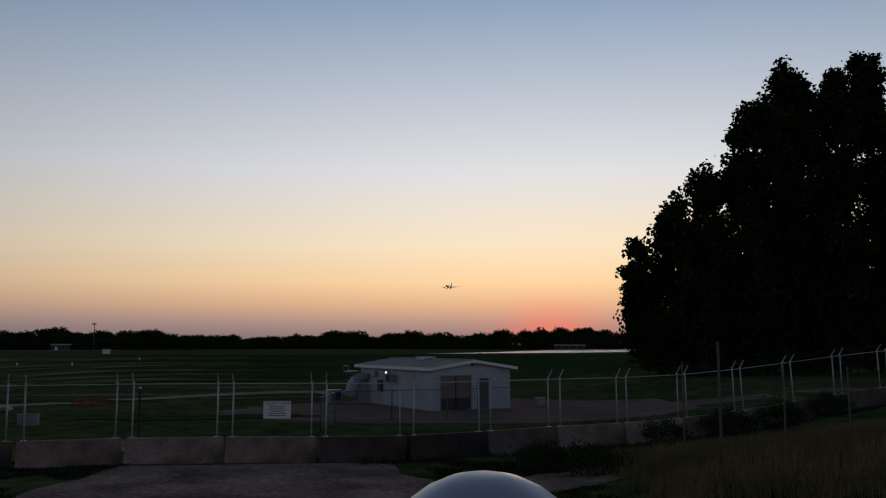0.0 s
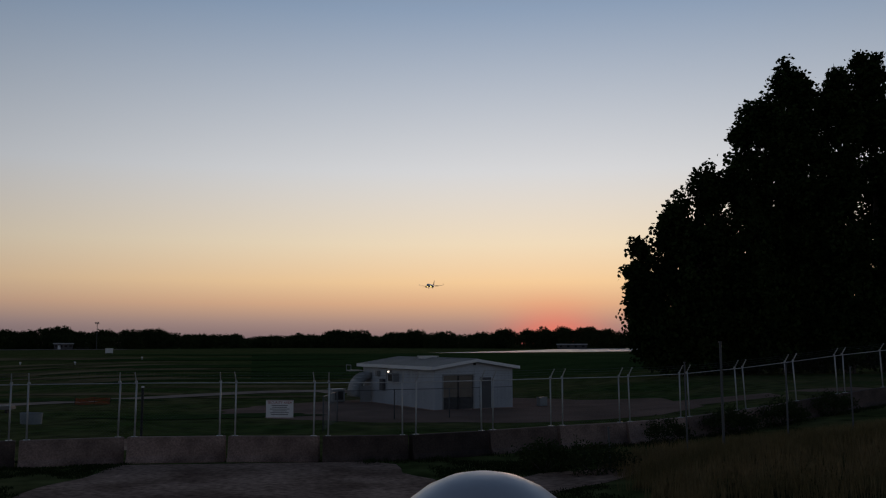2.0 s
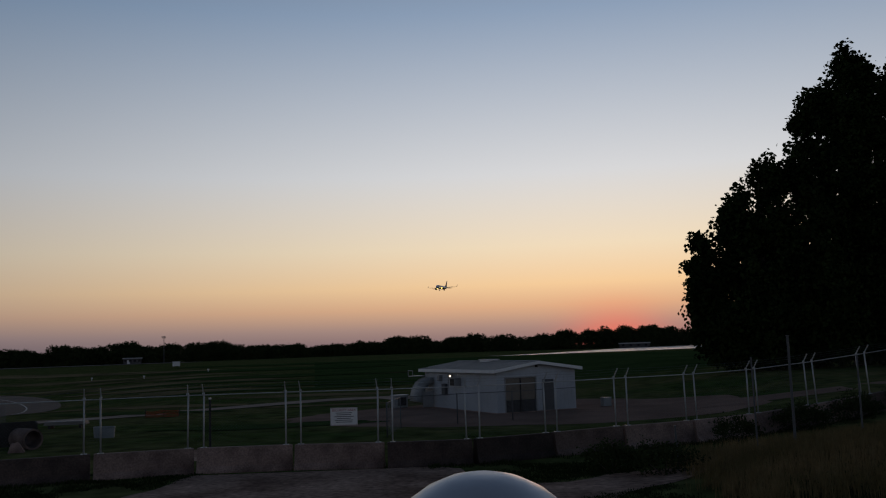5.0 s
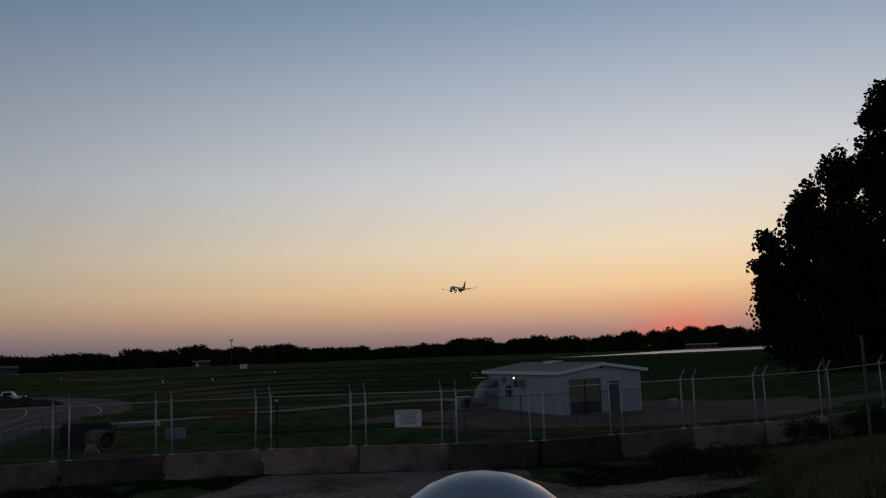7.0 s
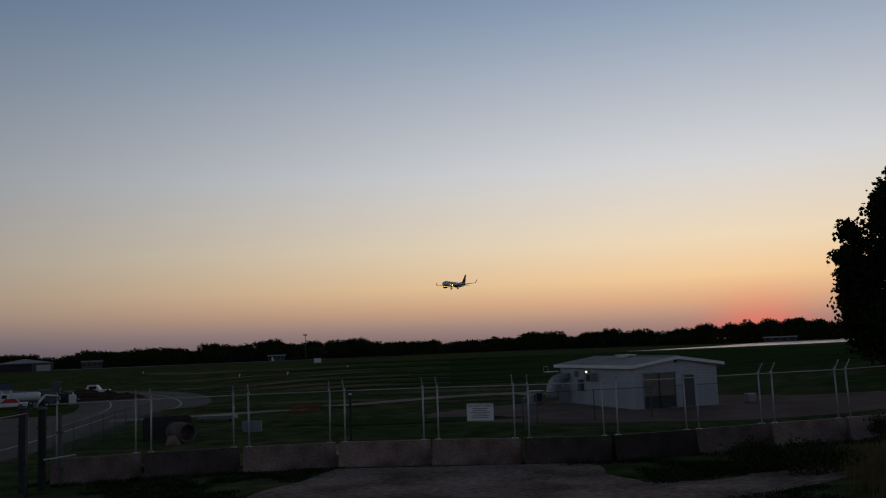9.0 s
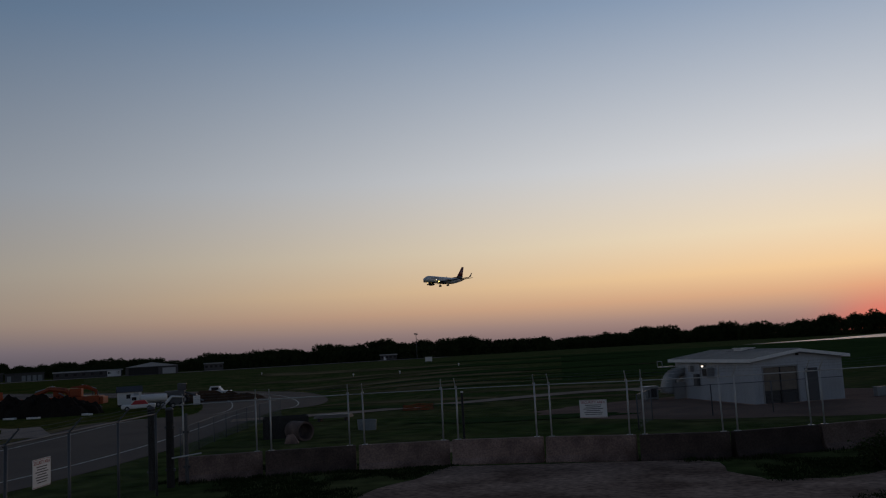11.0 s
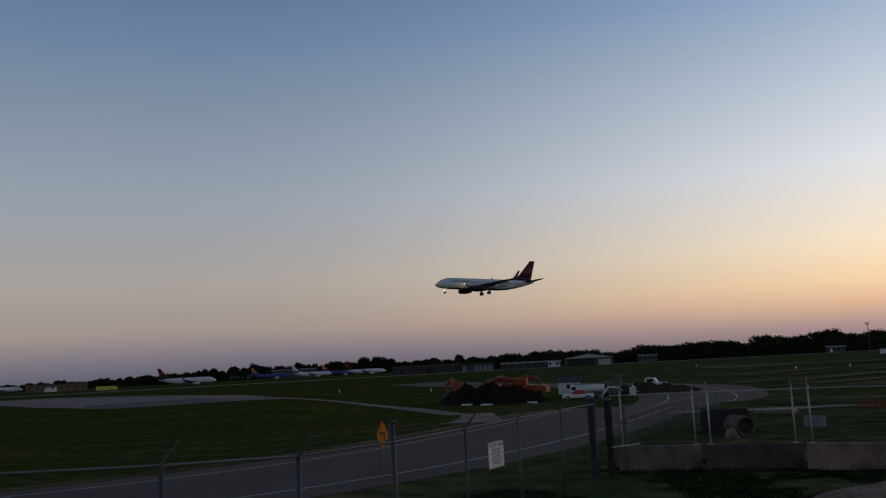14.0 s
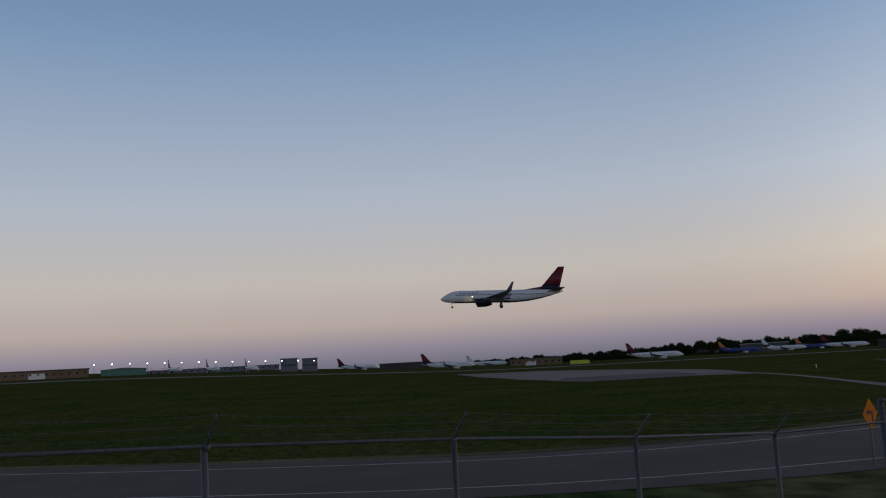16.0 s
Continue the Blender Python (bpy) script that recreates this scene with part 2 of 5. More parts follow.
def tube(bm, p, q, r0, r1=None, n=8, caps=True):
    p, q = Vector(p), Vector(q)
    r1 = r0 if r1 is None else r1
    d = (q - p).normalized()
    u = d.orthogonal().normalized()
    v = d.cross(u)
    rings = []
    for c, r in ((p, r0), (q, r1)):
        rings.append([bm.verts.new(c + (u * math.cos(k * math.tau / n) + v * math.sin(k * math.tau / n)) * r) for k in range(n)])
    for k in range(n):
        bm.faces.new((rings[0][k], rings[0][(k + 1) % n], rings[1][(k + 1) % n], rings[1][k]))
    if caps and n > 2:
        bm.faces.new(rings[0][::-1])
        bm.faces.new(rings[1])
    return bm


def pipe(points, r, n=8):
    bm = bmesh.new()
    for p, q in zip(points, points[1:]):
        tube(bm, p, q, r, n=n)
    return bm


def loft(rings, closed_ends=True):
    """A skin over rings of equal length."""
    bm = bmesh.new()
    vs = [[bm.verts.new(p) for p in ring] for ring in rings]
    n = len(vs[0])
    for a, b in zip(vs, vs[1:]):
        for k in range(n):
            bm.faces.new((a[k], a[(k + 1) % n], b[(k + 1) % n], b[k]))
    if closed_ends:
        bm.faces.new(vs[0][::-1])
        bm.faces.new(vs[-1])
    bmesh.ops.recalc_face_normals(bm, faces=bm.faces)
    return bm


def dome(bm, centre, rx, ry, rz, nu=14, nv=10):
    r = bmesh.ops.create_uvsphere(bm, u_segments=nu, v_segments=nv, radius=1, matrix=Matrix.Translation(centre) @ Matrix.Diagonal((rx, ry, rz, 1)))
    return r["verts"]


def smooth01(a, b, x):
    t = min(1.0, max(0.0, (x - a) / (b - a)))
    return t * t * (3 - 2 * t)


def ground_z(x, y):
    """The lie of the land: flat, with a bank on one side and a rise towards the roadside fence."""
    bank = 1.15 * smooth01(7, 24, x) * (1 - smooth01(128, 214, y)) * (1 - smooth01(90, 160, x)) * smooth01(8.5, 28, y)
    rise = 0.75 * smooth01(11, -2, y) * smooth01(-21, -12, x) * (1 - smooth01(20, 60, x)) * (1 - smooth01(20, 60, -y))
    knoll = 0.62 * math.exp(-((y - 25.7 - 0.235 * (x - 8)) / 4.5) ** 2) * smooth01(3.5, 10, x) * (1 - smooth01(40, 60, x))
    d = math.hypot(x, y)
    far = 0.0
    if d > 64:
        far = 0.016 * (d - 64) * smooth01(67.5, 99.5, math.degrees(math.atan2(-x, y))) * (1 - smooth01(1500, 2400, d))
    az = math.degrees(math.atan2(-x, y))
    dip = -1.6 * smooth01(66, 107, d) * (1 - smooth01(203, 300, d)) * smooth01(16.6, 31.6, az) * (1 - smooth01(48.6, 58, az))
    rise += 0.35 * smooth01(0, -8, y) * smooth01(-21, -12, x) * (1 - smooth01(20, 60, x)) * (1 - smooth01(20, 60, -y))
    return bank * 0.9 + rise + knoll + far + dip


def polar(az, d):
    return Vector((-math.sin(radians(az)) * d, math.cos(radians(az)) * d))


# ---------------------------------------------------------------- ground
def make_ground():
    radii = [0.5, 3] + list(range(5, 40, 2)) + [42, 45, 48, 52, 56, 60] + list(range(64, 112, 4)) + list(range(112, 204, 8)) + list(range(204, 310, 9))
    radii += [340, 390, 450, 520, 600, 800, 1100, 1600, 2400, 4200]
    n = 300
    bm = bmesh.new()
    rows = []
    for r in radii:
        row = []
        for k in range(n):
            x, y = r * math.cos(k * math.tau / n), r * math.sin(k * math.tau / n)
            row.append(bm.verts.new((x, y, ground_z(x, y))))
        rows.append(row)
    bm.faces.new(rows[0])
    for p, q in zip(rows, rows[1:]):
        for k in range(n):
            bm.faces.new((p[k], q[k], q[(k + 1) % n], p[(k + 1) % n]))
    bmesh.ops.recalc_face_normals(bm, faces=bm.faces)
    for f in bm.faces:
        c = f.calc_center_median()
        d, az = math.hypot(c.x, c.y), math.degrees(math.atan2(-c.x, c.y))
        if d > 36 and 33.5 < az < 141 and c.x < -36 and (az > 41 or d < 182):
            f.material_index = 1
        elif 98 < d < 353 and -13.8 < az < 12:
            f.material_index = 2
    ob = mesh_object("ground", bm, GRASS, True)
    ob.data.materials.append(LAWN)
    ob.data.materials.append(CROP)
    tagged(ob, "rough dark green meadow grass reaching the horizon", "grass", kind="structure")


def ribbon(name, centre, widths, z, mat, label, category, step=3.0, kind="structure", wobble=0.0):
    """A strip of ground along a line of points, following the lie of the land."""
    pts = [Vector(p) for p in centre]
    ws = widths if isinstance(widths, (list, tuple)) else [widths] * len(pts)
    line = []
    for i in range(len(pts) - 1):
        p0, p1, p2, p3 = pts[max(i - 1, 0)], pts[i], pts[i + 1], pts[min(i + 2, len(pts) - 1)]
        k = max(2, int((p2 - p1).length / step))
        for j in range(k + (i == len(pts) - 2)):
            t = j / k
            c = 0.5 * (2 * p1 + (p2 - p0) * t + (2 * p0 - 5 * p1 + 4 * p2 - p3) * t * t + (3 * p1 - 3 * p2 + p3 - p0) * t ** 3)
            line.append((c, ws[i] + (ws[i + 1] - ws[i]) * t))
    bm = bmesh.new()
    last = None
    for i, (c, w) in enumerate(line):
        d = (line[min(i + 1, len(line) - 1)][0] - line[max(i - 1, 0)][0]).normalized()
        nrm = Vector((-d.y, d.x))
        row = []
        for s in (-0.5, -0.25, 0, 0.25, 0.5):
            q = c + nrm * w * s
            if wobble and abs(s) == 0.5:
                q += nrm * s * 2 * wobble * noise.noise((q.x * 0.35, q.y * 0.35, 3.1))
            row.append(bm.verts.new((q.x, q.y, ground_z(q.x, q.y) + z + 0.0003 * max(0.0, q.length - 45))))
        if last:
            for k in range(4):
                bm.faces.new((last[k], row[k], row[k + 1], last[k + 1]))
        last = row
    bmesh.ops.recalc_face_normals(bm, faces=bm.faces)
    ob = mesh_object(name, bm, mat, True)
    return tagged(ob, label, category, kind=kind)


def blot(name, cx, cy, rx, ry, turn, z, mat, label, category, seed=0.0, rough=0.25, n=56):
    """A patch of ground with an uneven outline."""
    bm = bmesh.new()
    ct, st = math.cos(radians(turn)), math.sin(radians(turn))
    rings = []
    for f in [k / 18 for k in range(19)]:
        ring = []
        for k in range(n if f else 1):
            a = k * math.tau / n
            q = f * (1 + rough * noise.noise((math.cos(a) * 1.7 + seed, math.sin(a) * 1.7, seed)) + 0.35 * rough * noise.noise((math.cos(a) * 6, math.sin(a) * 6 + seed, 7)))
            x, y = math.cos(a) * rx * q, math.sin(a) * ry * q
            X, Y = cx + x * ct - y * st, cy + x * st + y * ct
            ring.append(bm.verts.new((X, Y, ground_z(X, Y) + z + 0.0003 * max(0.0, math.hypot(X, Y) - 45))))
        rings.append(ring)
    for k in range(n):
        bm.faces.new((rings[0][0], rings[1][k], rings[1][(k + 1) % n]))
    for p, q in zip(rings[1:], rings[2:]):
        for k in range(n):
            bm.faces.new((p[k], q[k], q[(k + 1) % n], p[(k + 1) % n]))
    bmesh.ops.recalc_face_normals(bm, faces=bm.faces)
    ob = mesh_object(name, bm, mat, True)
    return tagged(ob, label, category, kind="structure")


ROAD = [(-54.74, -29.18), (-41.6, -10.1), (-34.79, 1.4), (-30.43, 11.06), (-29.3, 21.16), (-31.36, 32.82), (-36.23, 46.76), (-45.12, 68.37), (-57.99, 98.72), (-84.16, 132.11), (-124.88, 156.2), (-193.36, 174.1)]


def offset_line(points, off):
    out = []
    for i, p in enumerate(points):
        d = (Vector(points[min(i + 1, len(points) - 1)]) - Vector(points[max(i - 1, 0)])).normalized()
        out.append((p[0] - d.y * off, p[1] + d.x * off))
    return out


def make_land():
    make_ground()
    ribbon("road", ROAD, [13, 13, 12.5, 12, 12, 12, 12, 13, 15, 17, 17, 17], 0.02, ASPHALT, "worn grey asphalt perimeter road", "road")
    ribbon("road_line", offset_line(ROAD, 4.0), 0.16, 0.03, PAINT, "faded white edge line on the road", "road marking")
    ribbon("road_line", offset_line(ROAD, -3.9), 0.16, 0.03, PAINT, "faded white edge line on the road", "road marking")
    ribbon("road_verge", offset_line(ROAD, 6.9), 1.3, 0.012, DRY, "worn dirt and dry grass beside the road", "verge", wobble=0.6)
    ribbon("service_path", [(-42.54, 43.11), (-46.55, 48.14), (-68.92, 68.72), (-96.82, 83.9), (-119.7, 90.51), (-135.54, 89.36), (-150.49, 85.61)], [4.5, 2.6, 2.6, 2.8, 3.4, 4.2, 8], 0.024, APRON, "pale narrow service path across the grass", "path")
    ribbon("taxiway_pad", [(-132.01, 73.66), (-175.97, 84.94), (-239.12, 96.13), (-313.16, 105.37)], [26, 40, 42, 30], 0.030, APRON, "weathered grey-brown concrete taxiway pad", "pavement")
    ribbon("taxiway_pad_patch", [(-132.21, 69.59), (-151, 75.43), (-168.73, 81.2)], [16, 24, 22], 0.036, SEAL, "darker asphalt patch on the taxiway pad", "pavement")
    ribbon("taxiway", [(-509.91, -378.69), (-468.86, -55.07), (-462.89, 105.95), (-432.99, 244.88), (-332.2, 423.42), (-197.57, 562.05)], 40, 0.036, APRON, "long pale concrete taxiway", "pavement", 20)
    ribbon("taxiway_far", [(-6.1, 351.9), (6.3, 359.9), (26.9, 384.1), (54.7, 421.5), (95.9, 502.9), (125.5, 566.3), (192.9, 672.9)], [2, 12, 30, 55, 85, 95, 100], 0.036, PALE, "pale distant taxiway strip in the grass", "pavement", 12)
    for i, (x, y, rx, ry, t) in enumerate(((-51.43, 136.38, 26, 8, -15), (-83.44, 186.91, 34, 7, -12), (-35.57, 99.47, 14, 4, -20), (-103.28, 233.58, 44, 10, -12), (-29.77, 69.47, 10, 2.0, -12), (-61.32, 162.37, 20, 5, -8),
                                           (-17.67, 79.5, 9, 2.2, 5), (-44.55, 113.74, 16, 3, -25), (-11.75, 64.37, 6, 1.2, 8), (-29.4, 150.26, 26, 4, 4))):
        blot("dry_grass_patch", x, y, rx, ry, t, 0.012 + 0.002 * i, DRY, "patch of tan dry grass in the meadow", "dry grass", i * 3.3, 0.5)
    for i, (x, y, rx, ry, t) in enumerate(((-39.46, 125.14, 16, 3, -12), (-21.61, 94.56, 12, 2.4, 8), (-25.79, 60.78, 7, 1.4, -6), (-11.8, 47.32, 6, 1.5, 12), (-59.12, 204.7, 26, 5, -10), (-23.56, 107.42, 15, 4.5, 6), (-35.37, 150.48, 22, 9, 10), (-53.08, 220.39, 30, 16, 12), (-68.75, 300.87, 34, 22, 14))):
        blot("dark_grass_patch", x, y, rx, ry, t, 0.030 + 0.002 * i, CROP, "patch of dark rank grass in the meadow", "grass", i * 2.1 + 9, 0.5)
    # yard, track and drive
    blot("gravel_yard", 0.98, 53.47, 13, 9.5, 8, 0.012, GRAVEL, "brown gravel yard round the shed", "gravel", 1.2, 0.2)
    ribbon("gravel_track", [(-6.7, 69.7), (-9.8, 72.3), (-14.9, 69.9), (-19.2, 64.7), (-22.2, 61.1), (-25.1, 57.8), (-28.1, 55.2), (-33.3, 52.3)], [5, 3.6, 3.0, 2.6, 2.4, 2.4, 2.4, 3], 0.030, TRACK, "narrow pale gravel track through the grass", "track", wobble=0.4)
    ribbon("gravel_track", [(9.85, 52.56), (17.77, 52.49), (25.75, 55.53)], [5, 3, 3], 0.016, GRAVEL, "narrow brown gravel track beside the shed", "track", wobble=0.4)
    ribbon("dirt_drive", [(-4.18, 8.71), (-4.33, 17.21), (-5.3, 23.1), (-5.79, 26.32), (-6.08, 28.99)], [12, 11.4, 10.5, 9.2, 7.6], 0.014, DIRT, "packed brown dirt drive ending at the concrete blocks", "drive", 0.8, wobble=1.5)
    ribbon("dirt_drive", [(-3.92, 20.92), (0.49, 23.53), (3.54, 25.71), (5.91, 27.91)], [4.2, 3.4, 2.4, 0.8], 0.018, DIRT, "branch of the dirt drive towards the bank", "drive", 0.8, wobble=1.0)
    blot("dirt_patch", -11.0, 34.8, 1.9, 2.2, 0, 0.012, DIRT, "bare dirt patch behind the fence", "dirt", 4.4, 0.4)


make_land()

# ---------------------------------------------------------------- concrete blocks with fence panels
# joints between the blocks, x, y; the ground gives their height
JOINTS = [(-18.37, 25.56), (-15.98, 27.00), (-13.14, 28.25), (-10.16, 29.28), (-7.02, 29.62), (-4.00, 29.60), (-1.17, 29.94), (1.44, 31.45), (4.01, 33.20),
          (6.77, 34.66), (9.48, 36.25), (12.27, 37.90), (14.96, 39.48), (17.84, 41.24), (20.72, 42.94), (23.53, 44.62), (26.31, 46.32)]


def seat(x, y):
    return ground_z(x, y)


def block_mesh():
    prof = [(-0.30, 0.0), (-0.30, 0.06), (-0.19, 0.22), (-0.11, 0.79), (-0.09, 0.81), (0.09, 0.81), (0.11, 0.79), (0.19, 0.22), (0.30, 0.06), (0.30, 0.0)]
    xs = [-1.445, -1.41, -0.7, 0.0, 0.7, 1.41, 1.445]
    rings = []
    for i, x in enumerate(xs):
        k = 0.965 if i in (0, len(xs) - 1) else 1.0
        rings.append([(x, y * k, z if z < 0.01 else z * (0.99 if k < 1 else 1)) for y, z in prof])
    bm = loft(rings)
    me = bpy.data.meshes.new("concrete_block")
    bm.to_mesh(me)
    bm.free()
    me.materials.append(BLOCK)
    return me


def weave(width, height, cell, r):
    """Chain-link wires of a panel as thin crossed rods."""
    verts, faces = [], []

    def rod(p, q):
        k = len(verts)
        d = Vector((q[0] - p[0], 0, q[1] - p[1])).normalized()
        s = Vector((-d.z, 0, d.x)) * r
        t = Vector((0, r, 0))
        for c in (p, q):
            c = Vector((c[0], 0, c[1]))
            for o in (s, t, -s, -t):
                verts.append(c + o)
        for i in range(4):
            faces.append((k + i, k + (i + 1) % 4, k + 4 + (i + 1) % 4, k + 4 + i))
    n = int((width + height) / cell)
    for i in range(1, n):
        c = i * cell
        x0, x1 = max(0, c - height), min(width, c)
        rod((x0, c - x0), (x1, c - x1))
        rod((width - x0, c - x0), (width - x1, c - x1))
    me = bpy.data.meshes.new("chain_link")
    me.from_pydata([tuple(v) for v in verts], [], faces)
    me.materials.append(WIRE)
    return me


def rod_mesh(name, p, q, r, mat, n=8, r1=None):
    bm = bmesh.new()
    tube(bm, p, q, r, r1, n)
    for f in bm.faces:
        f.smooth = len(f.verts) == 4
    me = bpy.data.meshes.new(name)
    bm.to_mesh(me)
    bm.free()
    me.materials.append(mat)
    return me


def arm_mesh(mat, lean=0.30, up=0.34):
    bm = bmesh.new()
    tube(bm, (0, 0, 0), (0, -lean, up), 0.022, 0.014, 6)
    dome(bm, (0, 0, 0), 0.045, 0.045, 0.05, 8, 6)
    for k in (0.35, 0.65, 0.95):
        box(bm, -0.012, 0.012, -lean * k - 0.02, -lean * k + 0.02, up * k - 0.012, up * k + 0.03)
    me = bpy.data.meshes.new("barbed_wire_arm")
    bm.to_mesh(me)
    bm.free()
    me.materials.append(mat)
    return me


def barbed_strand(p, q, name="barbed_wire", r=0.004):
    """A strand of wire with short barbs, sagging a little."""
    p, q = Vector(p), Vector(q)
    bm = bmesh.new()
    n = 6
    pts = [p.lerp(q, k / n) - Vector((0, 0, 0.03 * 4 * (k / n) * (1 - k / n))) for k in range(n + 1)]
    for s, t in zip(pts, pts[1:]):
        tube(bm, s, t, r, n=3, caps=False)
    for k in range(24):
        c = p.lerp(q, (k + 0.5) / 24) - Vector((0, 0, 0.03 * 4 * ((k + 0.5) / 24) * (1 - (k + 0.5) / 24)))
        tube(bm, c - Vector((0, 0.02, 0.02)), c + Vector((0, 0.02, 0.02)), r * 0.75, n=3, caps=False)
    me = bpy.data.meshes.new(name)
    bm.to_mesh(me)
    bm.free()
    me.materials.append(WIRE)
    return me


def make_block_fence():
    block = block_mesh()
    post = rod_mesh("post", (0, 0, 0), (0, 0, 1.74), 0.027, GALV, 10)
    rail = rod_mesh("top_rail", (-1.52, 0, 0), (1.52, 0, 0), 0.016, GALV, 8)
    foot = boxes((-0.09, 0.09, -0.07, 0.07, 0.0, 0.015))
    foot_me = bpy.data.meshes.new("foot_plate")
    foot.to_mesh(foot_me)
    foot.free()
    foot_me.materials.append(GALV)
    arm = arm_mesh(GALV, 0.22, 0.30)
    link = weave(2.96, 1.64, 0.10, 0.0011)
    strand = barbed_strand((-1.5, 0, 0), (1.5, 0, 0), r=0.0026)
    for i, (p, q) in enumerate(zip(JOINTS, JOINTS[1:])):
        p3, q3 = Vector((*p, seat(*p))), Vector((*q, seat(*q)))
        c, d = (p3 + q3) / 2, (q3 - p3)
        tilt = -math.degrees(math.atan2(d.z, math.hypot(d.x, d.y)))
        m = Matrix.Translation(c) @ Euler((0, radians(tilt), math.atan2(d.y, d.x))).to_matrix().to_4x4() @ Matrix.Diagonal((d.length / 3.0, 1, 1, 1))
        m = m @ pose(0, random.uniform(-0.03, 0.03), -0.01, 0, 0, random.uniform(-0.5, 0.5))
        b = new("concrete_block", block)
        b.matrix_basis = m
        tagged(b, "stained grey concrete road barrier block under a fence panel", "barrier", "row of concrete blocks")
        f = thing("block_fence", m @ pose(0, 0.0, 0.80), "chain-link fence panel with galvanised posts standing on a concrete block", "fence", "fence panels on the blocks")
        for x in (-1.26, 1.26):
            po = shared("post", post, f, pose(x, 0, 0.01, random.uniform(-1, 1), random.uniform(-0.8, 0.8), 0))
            shared("foot_plate", foot_me, po, pose(0, 0, 0))
            shared("barbed_wire_arm", arm, f, pose(x, 0, 1.74))
        shared("top_rail", rail, f, pose(0, 0, 1.70))
        shared("chain_link", link, f, pose(-1.48, 0.03, 0.05))
        for k in (0.35, 0.65, 0.95):
            shared("barbed_wire", strand, f, pose(0, -0.22 * k, 1.74 + 0.30 * k + 0.02))


# roadside fence: posts along a straight line past the camera
FENCE_N, FENCE_E = Vector((-math.sin(radians(108.3)), math.cos(radians(108.3)))), Vector((-math.sin(radians(18.3)), math.cos(radians(18.3))))


def roadside(s):
    p = FENCE_N * 9.13 + FENCE_E * s
    return Vector((p.x, p.y, ground_z(p.x, p.y)))


def make_roadside_fence():
    h = 2.42
    post = rod_mesh("post", (0, 0, 0), (0, 0, h), 0.036, DARKSTEEL, 10)
    tall = rod_mesh("post", (0, 0, 0), (0, 0, h + 0.38), 0.05, DARKSTEEL, 10)
    cap = bpy.data.meshes.new("post_cap")
    bm = bmesh.new()
    dome(bm, (0, 0, 0), 0.058, 0.058, 0.04, 10, 6)
    bm.to_mesh(cap)
    bm.free()
    cap.materials.append(DARKSTEEL)
    arm = arm_mesh(DARKSTEEL, 0.30, 0.32)
    link = weave(2.96, 2.3, 0.11, 0.0008)
    strand = barbed_strand((0, 0, 0), (3.06, 0, 0), r=0.0024)
    turn = math.atan2(FENCE_E.y, FENCE_E.x)
    ss = [-8.89 + 3.005 * k for k in range(13)]
    for i, s in enumerate(ss):
        p = roadside(s)
        q = roadside(s + 3.005)
        d = q - p
        m = Matrix.Translation(p) @ Matrix.Rotation(turn, 4, "Z")
        f = thing("chain_link_fence", m, "weathered chain-link fence bay with a leaning barbed-wire arm beside the road", "fence", "roadside fence bays")
        big = i == 8
        shared("post", tall if big else post, f, pose(0, 0, -0.05, random.uniform(-0.8, 0.8), random.uniform(-0.8, 0.8)))
        if big:
            shared("post_cap", cap, f, pose(0, 0, h + 0.34))
        else:
            shared("barbed_wire_arm", arm, f, pose(0, 0, h - 0.04, 0, 0, 0))
        if i == len(ss) - 1:
            continue
        part("top_rail", tube(bmesh.new(), (0, 0, h - 0.03), (d.length, 0, h - 0.03 + d.z), 0.022, n=8), DARKSTEEL, f)
        l = shared("chain_link", link, f, pose(0.03, 0, 0.06))
        for k in (0.35, 0.65, 0.95):
            w = shared("barbed_wire", strand, f, Matrix.Translation((0, -0.30 * k, h + 0.32 * k - 0.02)) @ Matrix.Rotation(-math.atan2(d.z, 3.0), 4, "Y"))


make_block_fence()
make_roadside_fence()


